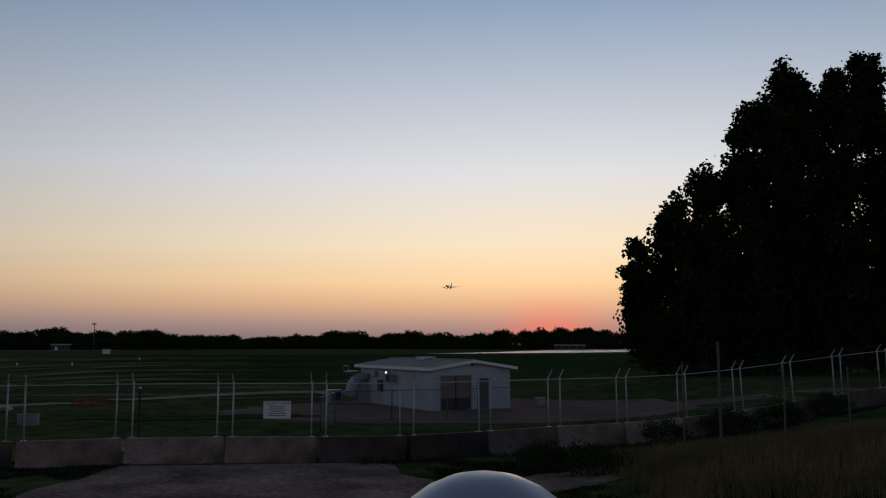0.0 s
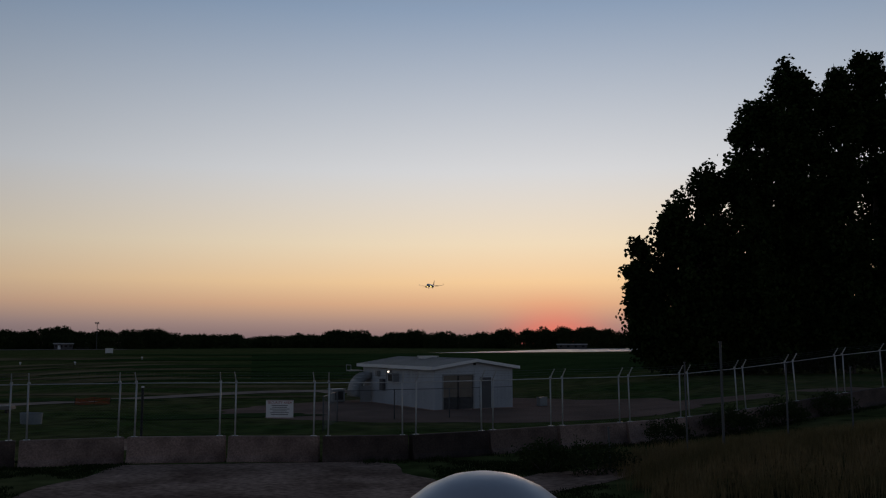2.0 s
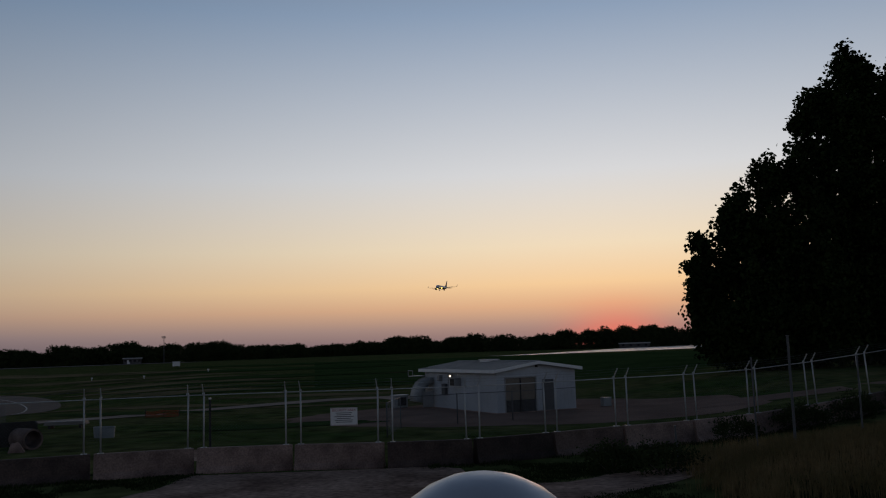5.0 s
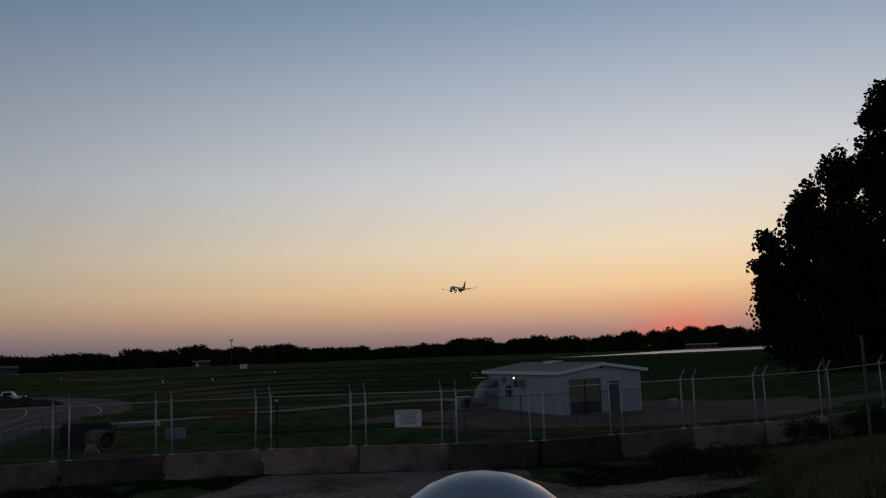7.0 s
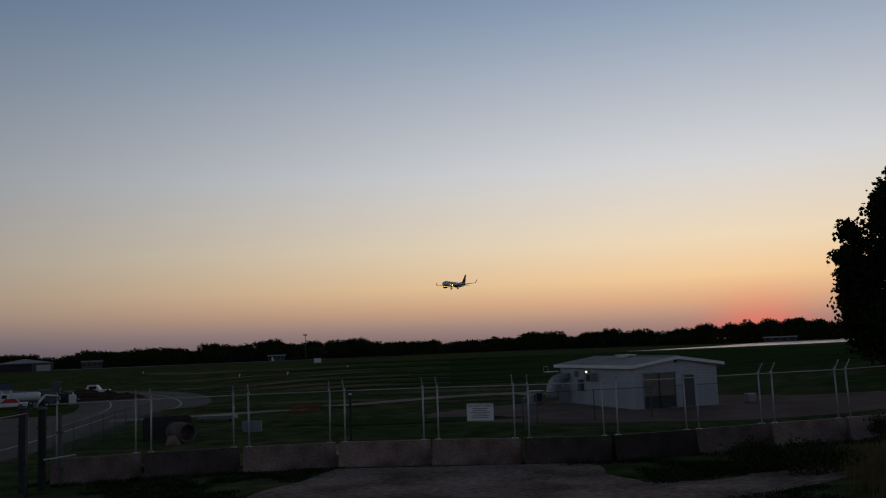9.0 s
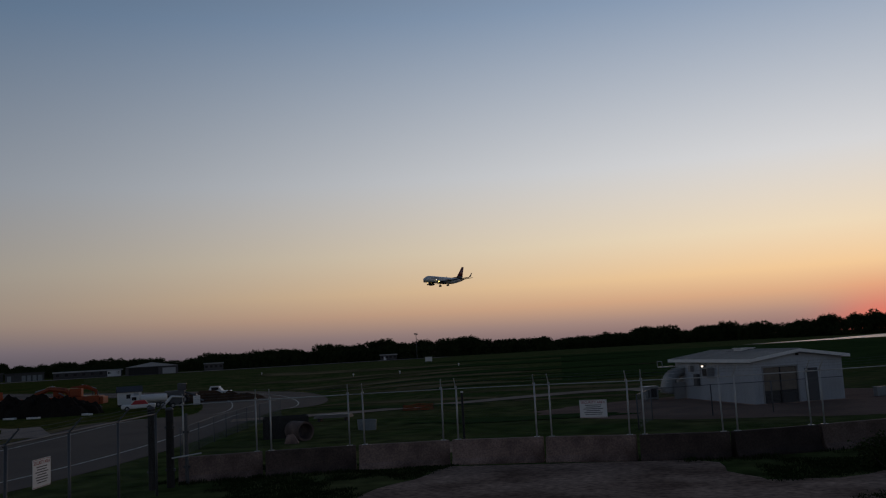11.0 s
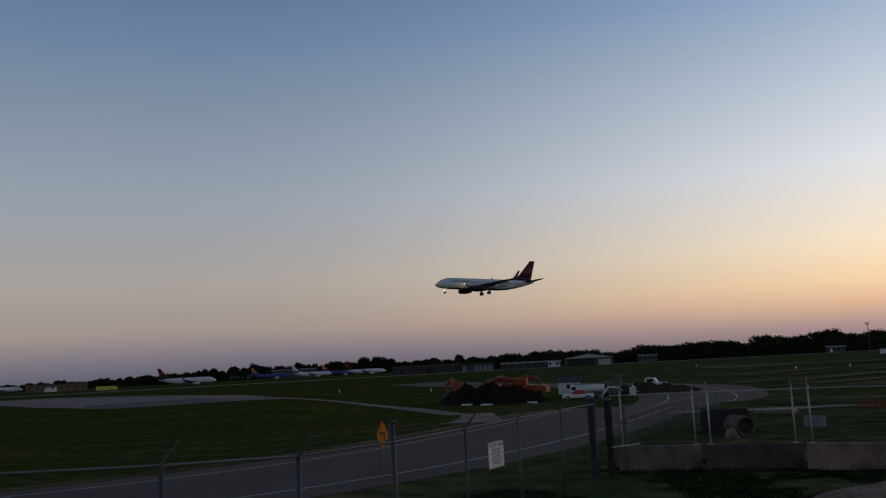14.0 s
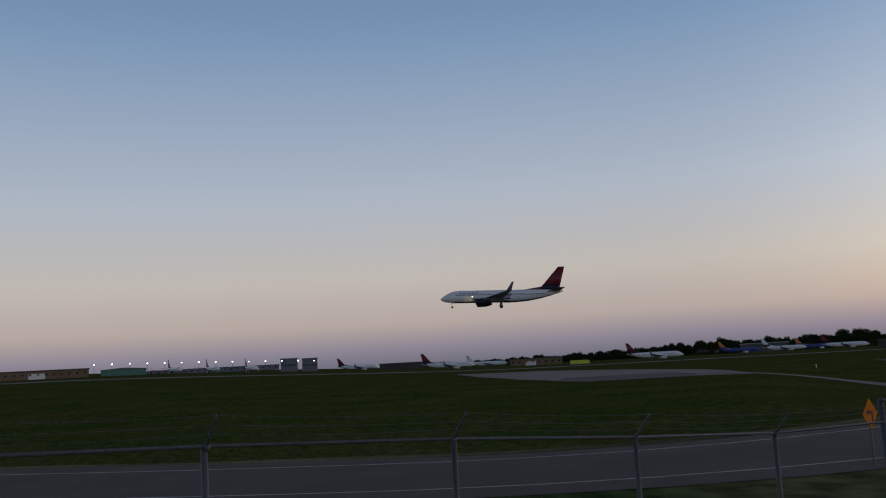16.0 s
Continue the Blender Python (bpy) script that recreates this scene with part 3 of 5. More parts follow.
# ---------------------------------------------------------------- shed
def make_shed():
    W, D, H, R = 5.2, 9.8, 2.39, 0.38
    m = Matrix.Translation((-0.6, 51.3, 0)) @ Matrix.Rotation(radians(29.2), 4, "Z")
    s = thing("utility_shed", m, "small white metal-clad utility shed with a low grey gable roof", "shed")
    t = 0.12
    # gable wall with the double door opening
    dx0, dx1, dh = 0.55, 2.50, 1.95

    def wall(pts_boxes, name="wall"):
        return part(name, boxes(*pts_boxes), SIDING, s)
    wall([(0, dx0, 0, t, 0, H), (dx1, W, 0, t, 0, H), (dx0, dx1, 0, t, dh, H)])
    wall([(0, W, D - t, D, 0, H)])
    wall([(0, t, t + 0.002, D - t - 0.002, 0, H)])
    wall([(W - t, W, t + 0.002, D - t - 0.002, 0, H)])
    # gable triangles
    for y in (0, D - t):
        part("gable", loft([[(0, y, H), (W, y, H), (W / 2, y, H + R)], [(0, y + t, H), (W, y + t, H), (W / 2, y + t, H + R)]]), SIDING, s)
    # standing ribs of the cladding
    bm = bmesh.new()
    for k in range(1, 20):
        x = W * k / 20
        if dx0 - 0.1 < x < dx1 + 0.1 or 2.85 < x < 3.8:
            continue
        box(bm, x - 0.012, x + 0.012, -0.014, -0.001, 0.05, H - 0.02)
    tagged(part("cladding_ribs", bm, SIDING, s), kind="stuff")
    bm = bmesh.new()
    for k in range(1, 25):
        y = D * k / 25
        box(bm, -0.014, -0.001, y - 0.012, y + 0.012, 0.05, H - 0.06)
    tagged(part("cladding_ribs", bm, SIDING, s), kind="stuff")
    # roof slabs with ribs
    o = 0.32
    sl = R / (W / 2)
    for sgn, name in ((-1, "roof"), (1, "roof")):
        xe = -o if sgn < 0 else W + o
        ze = H + 0.02 - o * sl
        ring = lambda y: [(xe, y, ze), (W / 2, y, H + R + 0.02), (W / 2, y, H + R + 0.09), (xe, y, ze + 0.07)]
        part("roof", loft([ring(-o), ring(D + o)]), ROOF, s)
        bm = bmesh.new()
        for k in range(26):
            y = -o + 0.1 + k * (D + 2 * o - 0.2) / 25
            tube(bm, (xe, y, ze + 0.072), (W / 2, y, H + R + 0.092), 0.014, n=4)
        part("roof_ribs", bm, ROOF, s)
        part("fascia", boxes((xe - 0.02 if sgn < 0 else xe, xe if sgn < 0 else xe + 0.02, -o, D + o, ze - 0.10, ze + 0.09)), TRIM, s)
        for y in (-o - 0.025, D + o):
            part("bargeboard", loft([[(xe, y, ze - 0.09), (W / 2, y, H + R - 0.07), (W / 2, y, H + R + 0.10), (xe, y, ze + 0.08)],
                                     [(xe, y + 0.025, ze - 0.09), (W / 2, y + 0.025, H + R - 0.07), (W / 2, y + 0.025, H + R + 0.10), (xe, y + 0.025, ze + 0.08)]]), TRIM, s)
    part("ridge_cap", loft([[(W / 2 - 0.14, y, H + R + 0.085), (W / 2 + 0.14, y, H + R + 0.085), (W / 2, y, H + R + 0.13)] for y in (-o, D + o)]), ROOF, s)
    # roof vent
    vent = part("roof_vent", boxes((2.2, 2.95, 5.1, 6.2, H + R - 0.05, H + R + 0.16), bevel=0.03), WHITE, s, "white low box vent on the roof")
    part("vent_cover", boxes((2.14, 3.01, 5.04, 6.26, H + R + 0.165, H + R + 0.20)), WHITE, vent)
    part("gable_vent", boxes((W / 2 - 0.09, W / 2 + 0.09, -0.02, -0.002, H + 0.12, H + 0.24)), DARK, s)
    # double door
    for x0, x1 in ((dx0 + 0.02, dx0 + 0.94), (dx0 + 1.01, dx1 - 0.02)):
        d = part("door", boxes((x0, x1, 0.03, 0.08, 0.72, dh - 0.02)), BROWN, s, "weathered brown door leaf")
        part("door_louvre", boxes((x0 + 0.03, x1 - 0.03, 0.04, 0.07, 0.03, 0.70)), DARK, d)
        bm = bmesh.new()
        for k in range(9):
            box(bm, x0 + 0.05, x1 - 0.05, 0.015, 0.04, 0.07 + k * 0.07, 0.095 + k * 0.07)
        part("louvre_slats", bm, DARKSTEEL, d)
    part("door_mullion", boxes((dx0 + 0.945, dx0 + 1.005, 0.0, 0.09, 0.02, dh - 0.02)), DARK, s)
    part("door_frame", boxes((dx0 - 0.07, dx0, -0.03, 0.10, 0, dh + 0.07), (dx1, dx1 + 0.07, -0.03, 0.10, 0, dh + 0.07), (dx0 + 0.001, dx1 - 0.001, -0.03, 0.10, dh, dh + 0.07)), GREY, s)
    # side door
    sd = part("side_door", boxes((2.95, 3.70, -0.035, -0.003, 0.06, 1.80)), DARKSTEEL, s, "dark grey steel door")
    part("door_handle", boxes((3.02, 3.06, -0.075, -0.036, 0.93, 1.05)), GREY, sd)
    # wall lamp
    lamp = part("wall_lamp", boxes((-0.16, -0.003, 5.5, 5.7, 1.98, 2.12)), GREY, s, "small glowing wall lamp")
    bm = bmesh.new()
    dome(bm, (-0.20, 5.6, 2.03), 0.055, 0.055, 0.05)
    part("lamp_glass", bm, WARMGLOW, lamp)
    # boxes and units on the long wall
    part("wall_unit", boxes((-0.45, -0.005, 4.5, 5.15, 1.45, 1.95), bevel=0.02), GREY, s, "grey wall-hung air unit")
    part("unit_grille", boxes((-0.47, -0.451, 4.57, 5.08, 1.5, 1.9)), DARK, s)
    part("wall_box", boxes((-0.24, -0.005, 7.15, 7.45, 1.7, 2.05), bevel=0.015), GREY, s)
    part("wall_box", boxes((-0.22, -0.005, 6.4, 6.85, 0.85, 1.55), bevel=0.015), DARKSTEEL, s)
    part("conduit", pipe([(-0.05, 6.2, 1.3), (-0.05, 6.2, 2.2), (-0.05, 7.2, 2.2)], 0.025), GREY, s)
    # big curved intake duct at the far end of the long wall
    rings = []
    for k in range(15):
        a = math.pi / 2 * k / 14
        w = 0.55 + 0.35 * k / 14
        top = Vector((-0.06 - 1.12 * math.sin(a), 0, 0.45 + 1.45 * math.cos(a)))
        inn = Vector((-0.02 - 0.85 * math.sin(a), 0, 0.35 + 1.2 * math.cos(a)))
        rings.append([(top.x, 8.5 - w * 0.2, top.z), (top.x, 9.7, top.z), (inn.x, 9.7, inn.z), (inn.x, 8.5 - w * 0.2, inn.z)])
    du = part("intake_duct", loft(rings), SHEET, s, "large curved grey sheet-metal intake duct", True)
    bm = bmesh.new()
    for k in range(0, 15, 2):
        a = math.pi / 2 * k / 14
        top = Vector((-0.06 - 1.13 * math.sin(a), 0, 0.45 + 1.46 * math.cos(a)))
        tube(bm, (top.x, 8.35, top.z), (top.x, 9.72, top.z), 0.02, n=5)
    part("duct_seams", bm, GREY, du)
    part("duct_side", boxes((-0.86, -0.10, 8.30, 8.34, 0.05, 1.05)), GREY, du)
    part("platform", boxes((-0.9, -0.01, 9.75, 10.5, 1.95, 2.02)), GREY, s)
    part("platform_rail", pipe([(-0.9, 9.75, 2.02), (-0.9, 9.75, 2.35), (-0.9, 10.5, 2.35), (-0.9, 10.5, 2.02)], 0.02), GREY, s)
    part("plinth", boxes((-0.1, W + 0.1, -0.1, -0.004, -0.02, 0.05), (-0.1, -0.004, -0.003, D, -0.02, 0.05)), BLOCK, s)
    # box unit beside the duct
    u = thing("ventilation_box", m @ pose(-1.95, 9.6, 0) @ Matrix.Scale(0.72, 4), "pale grey free-standing ventilation box with a dark opening", "equipment box")
    part("body", boxes((-0.6, 0.6, -0.5, 0.5, 0.10, 1.15), bevel=0.02), SHEET, u)
    # body stays closed; a near-black plate paints the shade inside
    part("opening", boxes((-0.35, 0.45, -0.53, -0.501, 0.25, 1.0)), DARK, u)
    part("lid", boxes((-0.66, 0.66, -0.56, 0.56, 1.155, 1.20)), SIDING, u)
    part("skid", boxes((-0.55, -0.45, -0.5, 0.5, 0, 0.098), (0.45, 0.55, -0.5, 0.5, 0, 0.098)), DARKSTEEL, u)


make_shed()


# ---------------------------------------------------------------- trees
def leaves(name, spots, size, mat, per=12, spread=0.6, seed=1):
    """Many small bent leaves in clusters round the given spots."""
    rng = np.random.default_rng(seed)
    spots = np.asarray(spots, float)
    c = np.repeat(spots, per, axis=0) + rng.normal(0, spread, (len(spots) * per, 3))
    n = len(c)
    u = rng.normal(size=(n, 3))
    u /= np.linalg.norm(u, axis=1)[:, None]
    w = np.cross(u, rng.normal(size=(n, 3)))
    w /= np.linalg.norm(w, axis=1)[:, None]
    k = np.cross(u, w)
    s = size * rng.uniform(0.55, 1.25, (n, 1))
    v = np.stack([c - u * s, c + w * s * 0.62 + k * s * 0.15, c + u * s * 0.8, c - w * s * 0.62 + k * s * 0.15], 1).reshape(-1, 3)
    me = bpy.data.meshes.new(name)
    me.from_pydata(v.tolist(), [], [(4 * i, 4 * i + 1, 4 * i + 2, 4 * i + 3) for i in range(n)])
    me.materials.append(mat)
    return me


def lobes_to_spots(lobes, density, seed, gap=0.0):
    rng = np.random.default_rng(seed)
    out = []
    for (x, z, rx, rz) in lobes:
        n = int(density * rx * rz * 4.2) + 25
        q = rng.normal(size=(n, 3))
        q /= np.linalg.norm(q, axis=1)[:, None]
        r = rng.uniform(0, 1, (n, 1)) ** 0.36
        # twigs that stand out of the outline
        r *= 1 + 0.14 * rng.normal(size=(n, 1)).clip(-1, 1.8)
        p = q * r * (rx, min(rx * 1.2, 4.5), rz) + (x, 0, z)
        # each lobe narrows towards its top
        rise = ((p[:, 2] - z) / rz).clip(0, 1.2)
        p[:, 0] = x + (p[:, 0] - x) * (1 - 0.5 * rise)
        p[:, 2] += 0.18 * rz * rise
        for a in p:
            if a[2] < 0.4:
                continue
            if gap and noise.noise((a[0] * 0.6, a[1] * 0.25, a[2] * 0.6)) > 0.46 - gap and 9.0 < a[2] < 24:
                continue
            out.append(a)
    return out


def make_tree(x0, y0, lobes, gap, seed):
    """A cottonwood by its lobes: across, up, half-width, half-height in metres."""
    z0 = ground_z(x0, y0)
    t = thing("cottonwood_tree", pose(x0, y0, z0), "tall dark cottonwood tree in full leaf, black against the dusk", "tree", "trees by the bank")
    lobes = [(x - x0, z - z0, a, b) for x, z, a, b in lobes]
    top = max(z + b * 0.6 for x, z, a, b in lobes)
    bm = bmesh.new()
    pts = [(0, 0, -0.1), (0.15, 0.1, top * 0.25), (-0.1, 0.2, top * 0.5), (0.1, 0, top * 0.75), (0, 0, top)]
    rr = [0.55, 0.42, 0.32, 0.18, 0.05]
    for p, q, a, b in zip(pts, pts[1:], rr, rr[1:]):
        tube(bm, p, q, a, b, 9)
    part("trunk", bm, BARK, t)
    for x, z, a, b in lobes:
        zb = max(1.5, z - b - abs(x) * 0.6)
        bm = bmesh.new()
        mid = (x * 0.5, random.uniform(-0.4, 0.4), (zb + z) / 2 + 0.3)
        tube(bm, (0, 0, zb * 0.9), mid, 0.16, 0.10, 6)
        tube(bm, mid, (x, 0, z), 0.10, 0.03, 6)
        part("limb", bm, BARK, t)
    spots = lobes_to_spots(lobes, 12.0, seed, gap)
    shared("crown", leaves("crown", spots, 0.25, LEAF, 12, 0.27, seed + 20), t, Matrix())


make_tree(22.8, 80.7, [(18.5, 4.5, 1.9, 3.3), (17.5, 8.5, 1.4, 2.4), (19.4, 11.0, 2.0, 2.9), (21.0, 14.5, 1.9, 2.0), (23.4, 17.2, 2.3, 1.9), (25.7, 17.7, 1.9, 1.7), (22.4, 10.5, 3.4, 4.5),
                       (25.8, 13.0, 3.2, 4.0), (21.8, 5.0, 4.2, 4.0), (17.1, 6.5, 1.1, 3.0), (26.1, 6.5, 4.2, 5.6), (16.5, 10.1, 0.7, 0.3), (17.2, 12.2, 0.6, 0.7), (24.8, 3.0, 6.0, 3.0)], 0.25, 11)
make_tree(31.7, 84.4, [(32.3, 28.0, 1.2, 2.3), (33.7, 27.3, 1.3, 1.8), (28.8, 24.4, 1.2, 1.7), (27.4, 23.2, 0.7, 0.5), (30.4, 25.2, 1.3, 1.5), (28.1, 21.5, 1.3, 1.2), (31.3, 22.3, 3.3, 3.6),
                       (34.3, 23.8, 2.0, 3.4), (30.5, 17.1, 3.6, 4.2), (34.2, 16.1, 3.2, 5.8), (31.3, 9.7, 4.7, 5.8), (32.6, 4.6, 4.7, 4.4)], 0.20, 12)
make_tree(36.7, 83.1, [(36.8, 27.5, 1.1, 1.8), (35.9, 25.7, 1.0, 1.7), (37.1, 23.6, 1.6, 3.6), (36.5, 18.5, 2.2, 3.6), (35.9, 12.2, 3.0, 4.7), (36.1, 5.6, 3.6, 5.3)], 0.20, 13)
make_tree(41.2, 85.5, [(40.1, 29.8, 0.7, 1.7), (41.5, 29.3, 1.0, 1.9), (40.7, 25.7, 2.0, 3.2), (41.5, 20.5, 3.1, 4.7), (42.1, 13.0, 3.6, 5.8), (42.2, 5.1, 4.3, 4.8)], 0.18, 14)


# far woods round the airfield: height of the outline in degrees by direction
def wood_height(az):
    h = 0.80
    h += 0.55 * smooth01(-3.7, -8.3, az) + 0.25 * smooth01(4.6, 0.9, az) * smooth01(-8.3, -1.8, az)
    h += 0.25 * math.exp(-((az - 7.3) / 2) ** 2) + 0.30 * math.exp(-((az - 24) / 2.8) ** 2) + 0.2 * math.exp(-((az - 17.5) / 1.9) ** 2)
    h -= 0.15 * smooth01(30.6, 37.2, az) + 0.25 * smooth01(58.1, 69.4, az) + 0.1 * smooth01(69.4, 75, az)
    h += 0.35 * math.exp(-((az - 49.9) / 0.84) ** 2) + 0.15 * math.exp(-((az - 59.1) / 2.3) ** 2)
    h += 0.14 * smooth01(31.6, 35.3, az) * smooth01(65.6, 56.2, az)
    return max(0.18, h)


def make_woods():
    rng = np.random.default_rng(5)
    spots = []
    az = -15.0
    while az < 77.0:
        d = 684 + 64 * math.sin(az * 0.18) + rng.uniform(-25, 25)
        if az > 42.8:
            d += 663 * smooth01(42.8, 50.5, az)
        top = 3.76 + d * math.tan(radians(wood_height(az))) * rng.uniform(0.50, 0.99)
        w = rng.uniform(7.0, 19)
        c = polar(az, d)
        # a crown of a few rounded lobes
        for k in range(4):
            a = rng.uniform(-0.55, 0.55) * w
            rw, rh = w * rng.uniform(0.34, 0.62), top * rng.uniform(0.24, 0.38)
            zc = (top - rh) * rng.uniform(0.72, 1.0)
            n = int(rw * rh * 6.5) + 14
            q = rng.normal(size=(n, 3))
            q /= np.linalg.norm(q, axis=1)[:, None]
            p = q * rng.uniform(0, 1, (n, 1)) ** 0.36 * (rw, rw * 0.7, rh) + (c.x + a * math.cos(radians(az)), c.y + a * math.sin(radians(az)), zc)
            spots += [v for v in p if v[2] > 0.3]
        # undergrowth down to the ground
        n = int(w * 30)
        p = rng.uniform(-1, 1, (n, 3)) * (w * 1.1, w, top * 0.32) + (c.x, c.y, top * 0.30)
        spots += [v for v in p if v[2] > 0.2]
        az += math.degrees(w * 0.8 / d) * rng.uniform(0.6, 1.1)
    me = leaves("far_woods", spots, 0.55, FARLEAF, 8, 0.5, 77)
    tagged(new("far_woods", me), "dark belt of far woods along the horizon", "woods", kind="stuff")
    return len(spots)


make_woods()

# ---------------------------------------------------------------- airliners
TITLES = material("faded_title_paint", (0.34, 0.36, 0.44), 0.4, 0, 0.1, 1, 8)

def ellipse(y, zc, rx, rz, n=24):
    return [(rx * math.sin(k * math.tau / n), y, zc + rz * math.cos(k * math.tau / n)) for k in range(n)]


def slab(root, tip, thick_r, thick_t):
    """A wing-like solid from a root and a tip chord: (x, y_lead, y_trail, z)."""
    def ring(c, th, n=10):
        x, y0, y1, z = c
        pts = []
        for k in range(n):
            s = k / (n - 1)
            pts.append((x, y0 + (y1 - y0) * s, z + th * (1.8 * math.sqrt(s) * (1 - s) + 0.02)))
        for k in range(n - 2, 0, -1):
            s = k / (n - 1)
            pts.append((x, y0 + (y1 - y0) * s, z - th * (0.9 * math.sqrt(s) * (1 - s) + 0.02)))
        return pts
    return loft([ring(root, thick_r), ring(tip, thick_t)])


def upright_slab(root, tip, th_r, th_t, lean=0.0):
    """A fin: chords (z, y_lead, y_trail)."""
    def ring(c, th, x, n=8):
        z, y0, y1 = c
        a = [(x + th * (1.8 * math.sqrt(k / (n - 1)) * (1 - k / (n - 1)) + 0.02), y0 + (y1 - y0) * k / (n - 1), z) for k in range(n)]
        b = [(x - th * (1.8 * math.sqrt(k / (n - 1)) * (1 - k / (n - 1)) + 0.02), y0 + (y1 - y0) * k / (n - 1), z) for k in range(n - 2, 0, -1)]
        return a + b
    return loft([ring(root, th_r, 0), ring(tip, th_t, lean)])


def wheel(parent, x, y, z, r, w):
    bm = bmesh.new()
    tube(bm, (x - w / 2, y, z), (x + w / 2, y, z), r, n=16)
    wh = part("wheel", bm, BLACK, parent)
    bm = bmesh.new()
    tube(bm, (x - w / 2 - 0.01, y, z), (x + w / 2 + 0.01, y, z), r * 0.5, n=12)
    part("rim", bm, GREY, wh)


def airliner(name, m, label, body, belly, fin, wing, lit=False, t_tail=False, group="", winglet=True, titles=True):
    """Nose tip at the origin, flying along +y."""
    a = thing(name, m, label, "airplane", group)
    secs = [(0, 0, 0.06, 0.06), (-0.35, 0.03, 0.42, 0.40), (-1.0, 0.10, 0.85, 0.82), (-2.0, 0.30, 1.30, 1.28), (-3.2, 0.52, 1.62, 1.66), (-4.6, 0.66, 1.82, 1.92),
            (-6.5, 0.72, 1.88, 2.0), (-12, 0.72, 1.88, 2.0), (-18, 0.72, 1.88, 2.0), (-24, 0.72, 1.88, 2.0), (-28, 0.86, 1.78, 1.84), (-32, 1.20, 1.40, 1.44),
            (-35.5, 1.62, 0.92, 0.96), (-38, 1.92, 0.46, 0.50), (-39.3, 2.06, 0.16, 0.18)]
    f = part("fuselage", loft([ellipse(*s) for s in secs]), body, a, smooth=True)
    # darker belly skin
    bm = bmesh.new()
    last = None
    for y, zc, rx, rz in secs[5:13]:
        row = []
        for k in range(9):
            t = math.pi * (0.79 + 0.42 * k / 8)
            row.append(bm.verts.new((1.006 * rx * math.sin(t), y, zc + 1.006 * rz * math.cos(t))))
        if last:
            for k in range(8):
                bm.faces.new((last[k], last[k + 1], row[k + 1], row[k]))
        last = row
    part("belly", bm, belly, f, smooth=True)
    bm = bmesh.new()
    for sx in (-1, 1):
        for k in range(58):
            y = -5.2 - k * 0.49
            if abs(k - 26) < 1:
                continue
            r = 1.80 if y > -27 else 1.72
            box(bm, sx * 1.86 - 0.03, sx * 1.86 + 0.03, y - 0.12, y + 0.12, 1.02, 1.36)
    tagged(part("cabin_windows", bm, GLASS, f), "row of small dark cabin windows", kind="stuff")
    bm = bmesh.new()
    for sx in (-1, 1):
        for q in ([(0.05, -1.55, 1.28), (0.62, -1.75, 1.20), (0.70, -2.35, 1.58), (0.05, -2.25, 1.72)], [(0.66, -1.80, 1.18), (1.12, -2.3, 1.10), (1.16, -2.9, 1.48), (0.75, -2.4, 1.56)]):
            vs = [bm.verts.new((sx * x, y, z)) for x, y, z in q]
            bm.faces.new(vs if sx > 0 else vs[::-1])
    part("cockpit_windows", bm, GLASS, f)
    if titles:
        bm = bmesh.new()
        for k in range(5):
            y = -6.6 - k * 1.3
            box(bm, 1.82, 1.90, y - 0.34, y + 0.34, 1.62, 1.92) if k != 2 else None
            box(bm, -1.90, -1.82, y - 0.34, y + 0.34, 1.62, 1.92)
        part("title_bars", bm, TITLES, f)
    for sx, tag in ((-1, "wing"), (1, "wing")):
        w = part(tag, slab((sx * 1.2, -12.4, -20.6, -0.45), (sx * 5.6, -14.9, -20.4, 0.0), 0.62, 0.42), wing, a, smooth=True)
        part("outer_panel", slab((sx * 5.58, -14.9, -20.4, 0.0), (sx * 16.9, -21.2, -22.9, 1.15), 0.40, 0.16), wing, w, smooth=True)
        if winglet:
            wl = part("winglet", slab((sx * 16.9, -21.2, -22.9, 1.15), (sx * 17.35, -21.7, -23.0, 1.75), 0.12, 0.10), wing, w)
            bm = loft([[(sx * 17.30, -21.65, 1.70), (sx * 17.38, -21.65, 1.70), (sx * 17.38, -23.0, 1.70), (sx * 17.30, -23.0, 1.70)],
                       [(sx * 17.86, -23.0, 3.75), (sx * 17.90, -23.0, 3.75), (sx * 17.90, -23.6, 3.75), (sx * 17.86, -23.6, 3.75)]])
            part("winglet_blade", bm, wing, w)
        for k in (3.4, 7.2, 10.4):
            bm = bmesh.new()
            dome(bm, (sx * k, -20.6 - (k - 3.4) * 0.2, -0.35 + 0.09 * k), 0.18, 1.5, 0.24, 8, 8)
            part("flap_fairing", bm, wing, w)
        part("flap", boxes((min(sx * 2.0, sx * 5.5), max(sx * 2.0, sx * 5.5), -21.6, -20.3, -1.0, -0.86), (min(sx * 5.9, sx * 11.6), max(sx * 5.9, sx * 11.6), -22.5, -21.2, -0.62, -0.52)), wing, w)
        if t_tail:
            ex, ey, ez = 2.9, -27.5, 1.3
        else:
            ex, ey, ez = 4.83, -11.6, -1.35
        prof = [(0.0, 0.93), (-0.25, 1.04), (-1.2, 1.08), (-2.6, 1.0), (-3.6, 0.82), (-4.4, 0.56), (-4.9, 0.34)]
        e = part("engine", loft([[(sx * ex + r * math.sin(k * math.tau / 18), ey + y, ez + 0.94 * r * math.cos(k * math.tau / 18)) for k in range(18)] for y, r in prof]), SKINDARK if lit else WHITE, a, smooth=True)
        # near-black disc paints the shade within the engine mouth
        bm = bmesh.new()
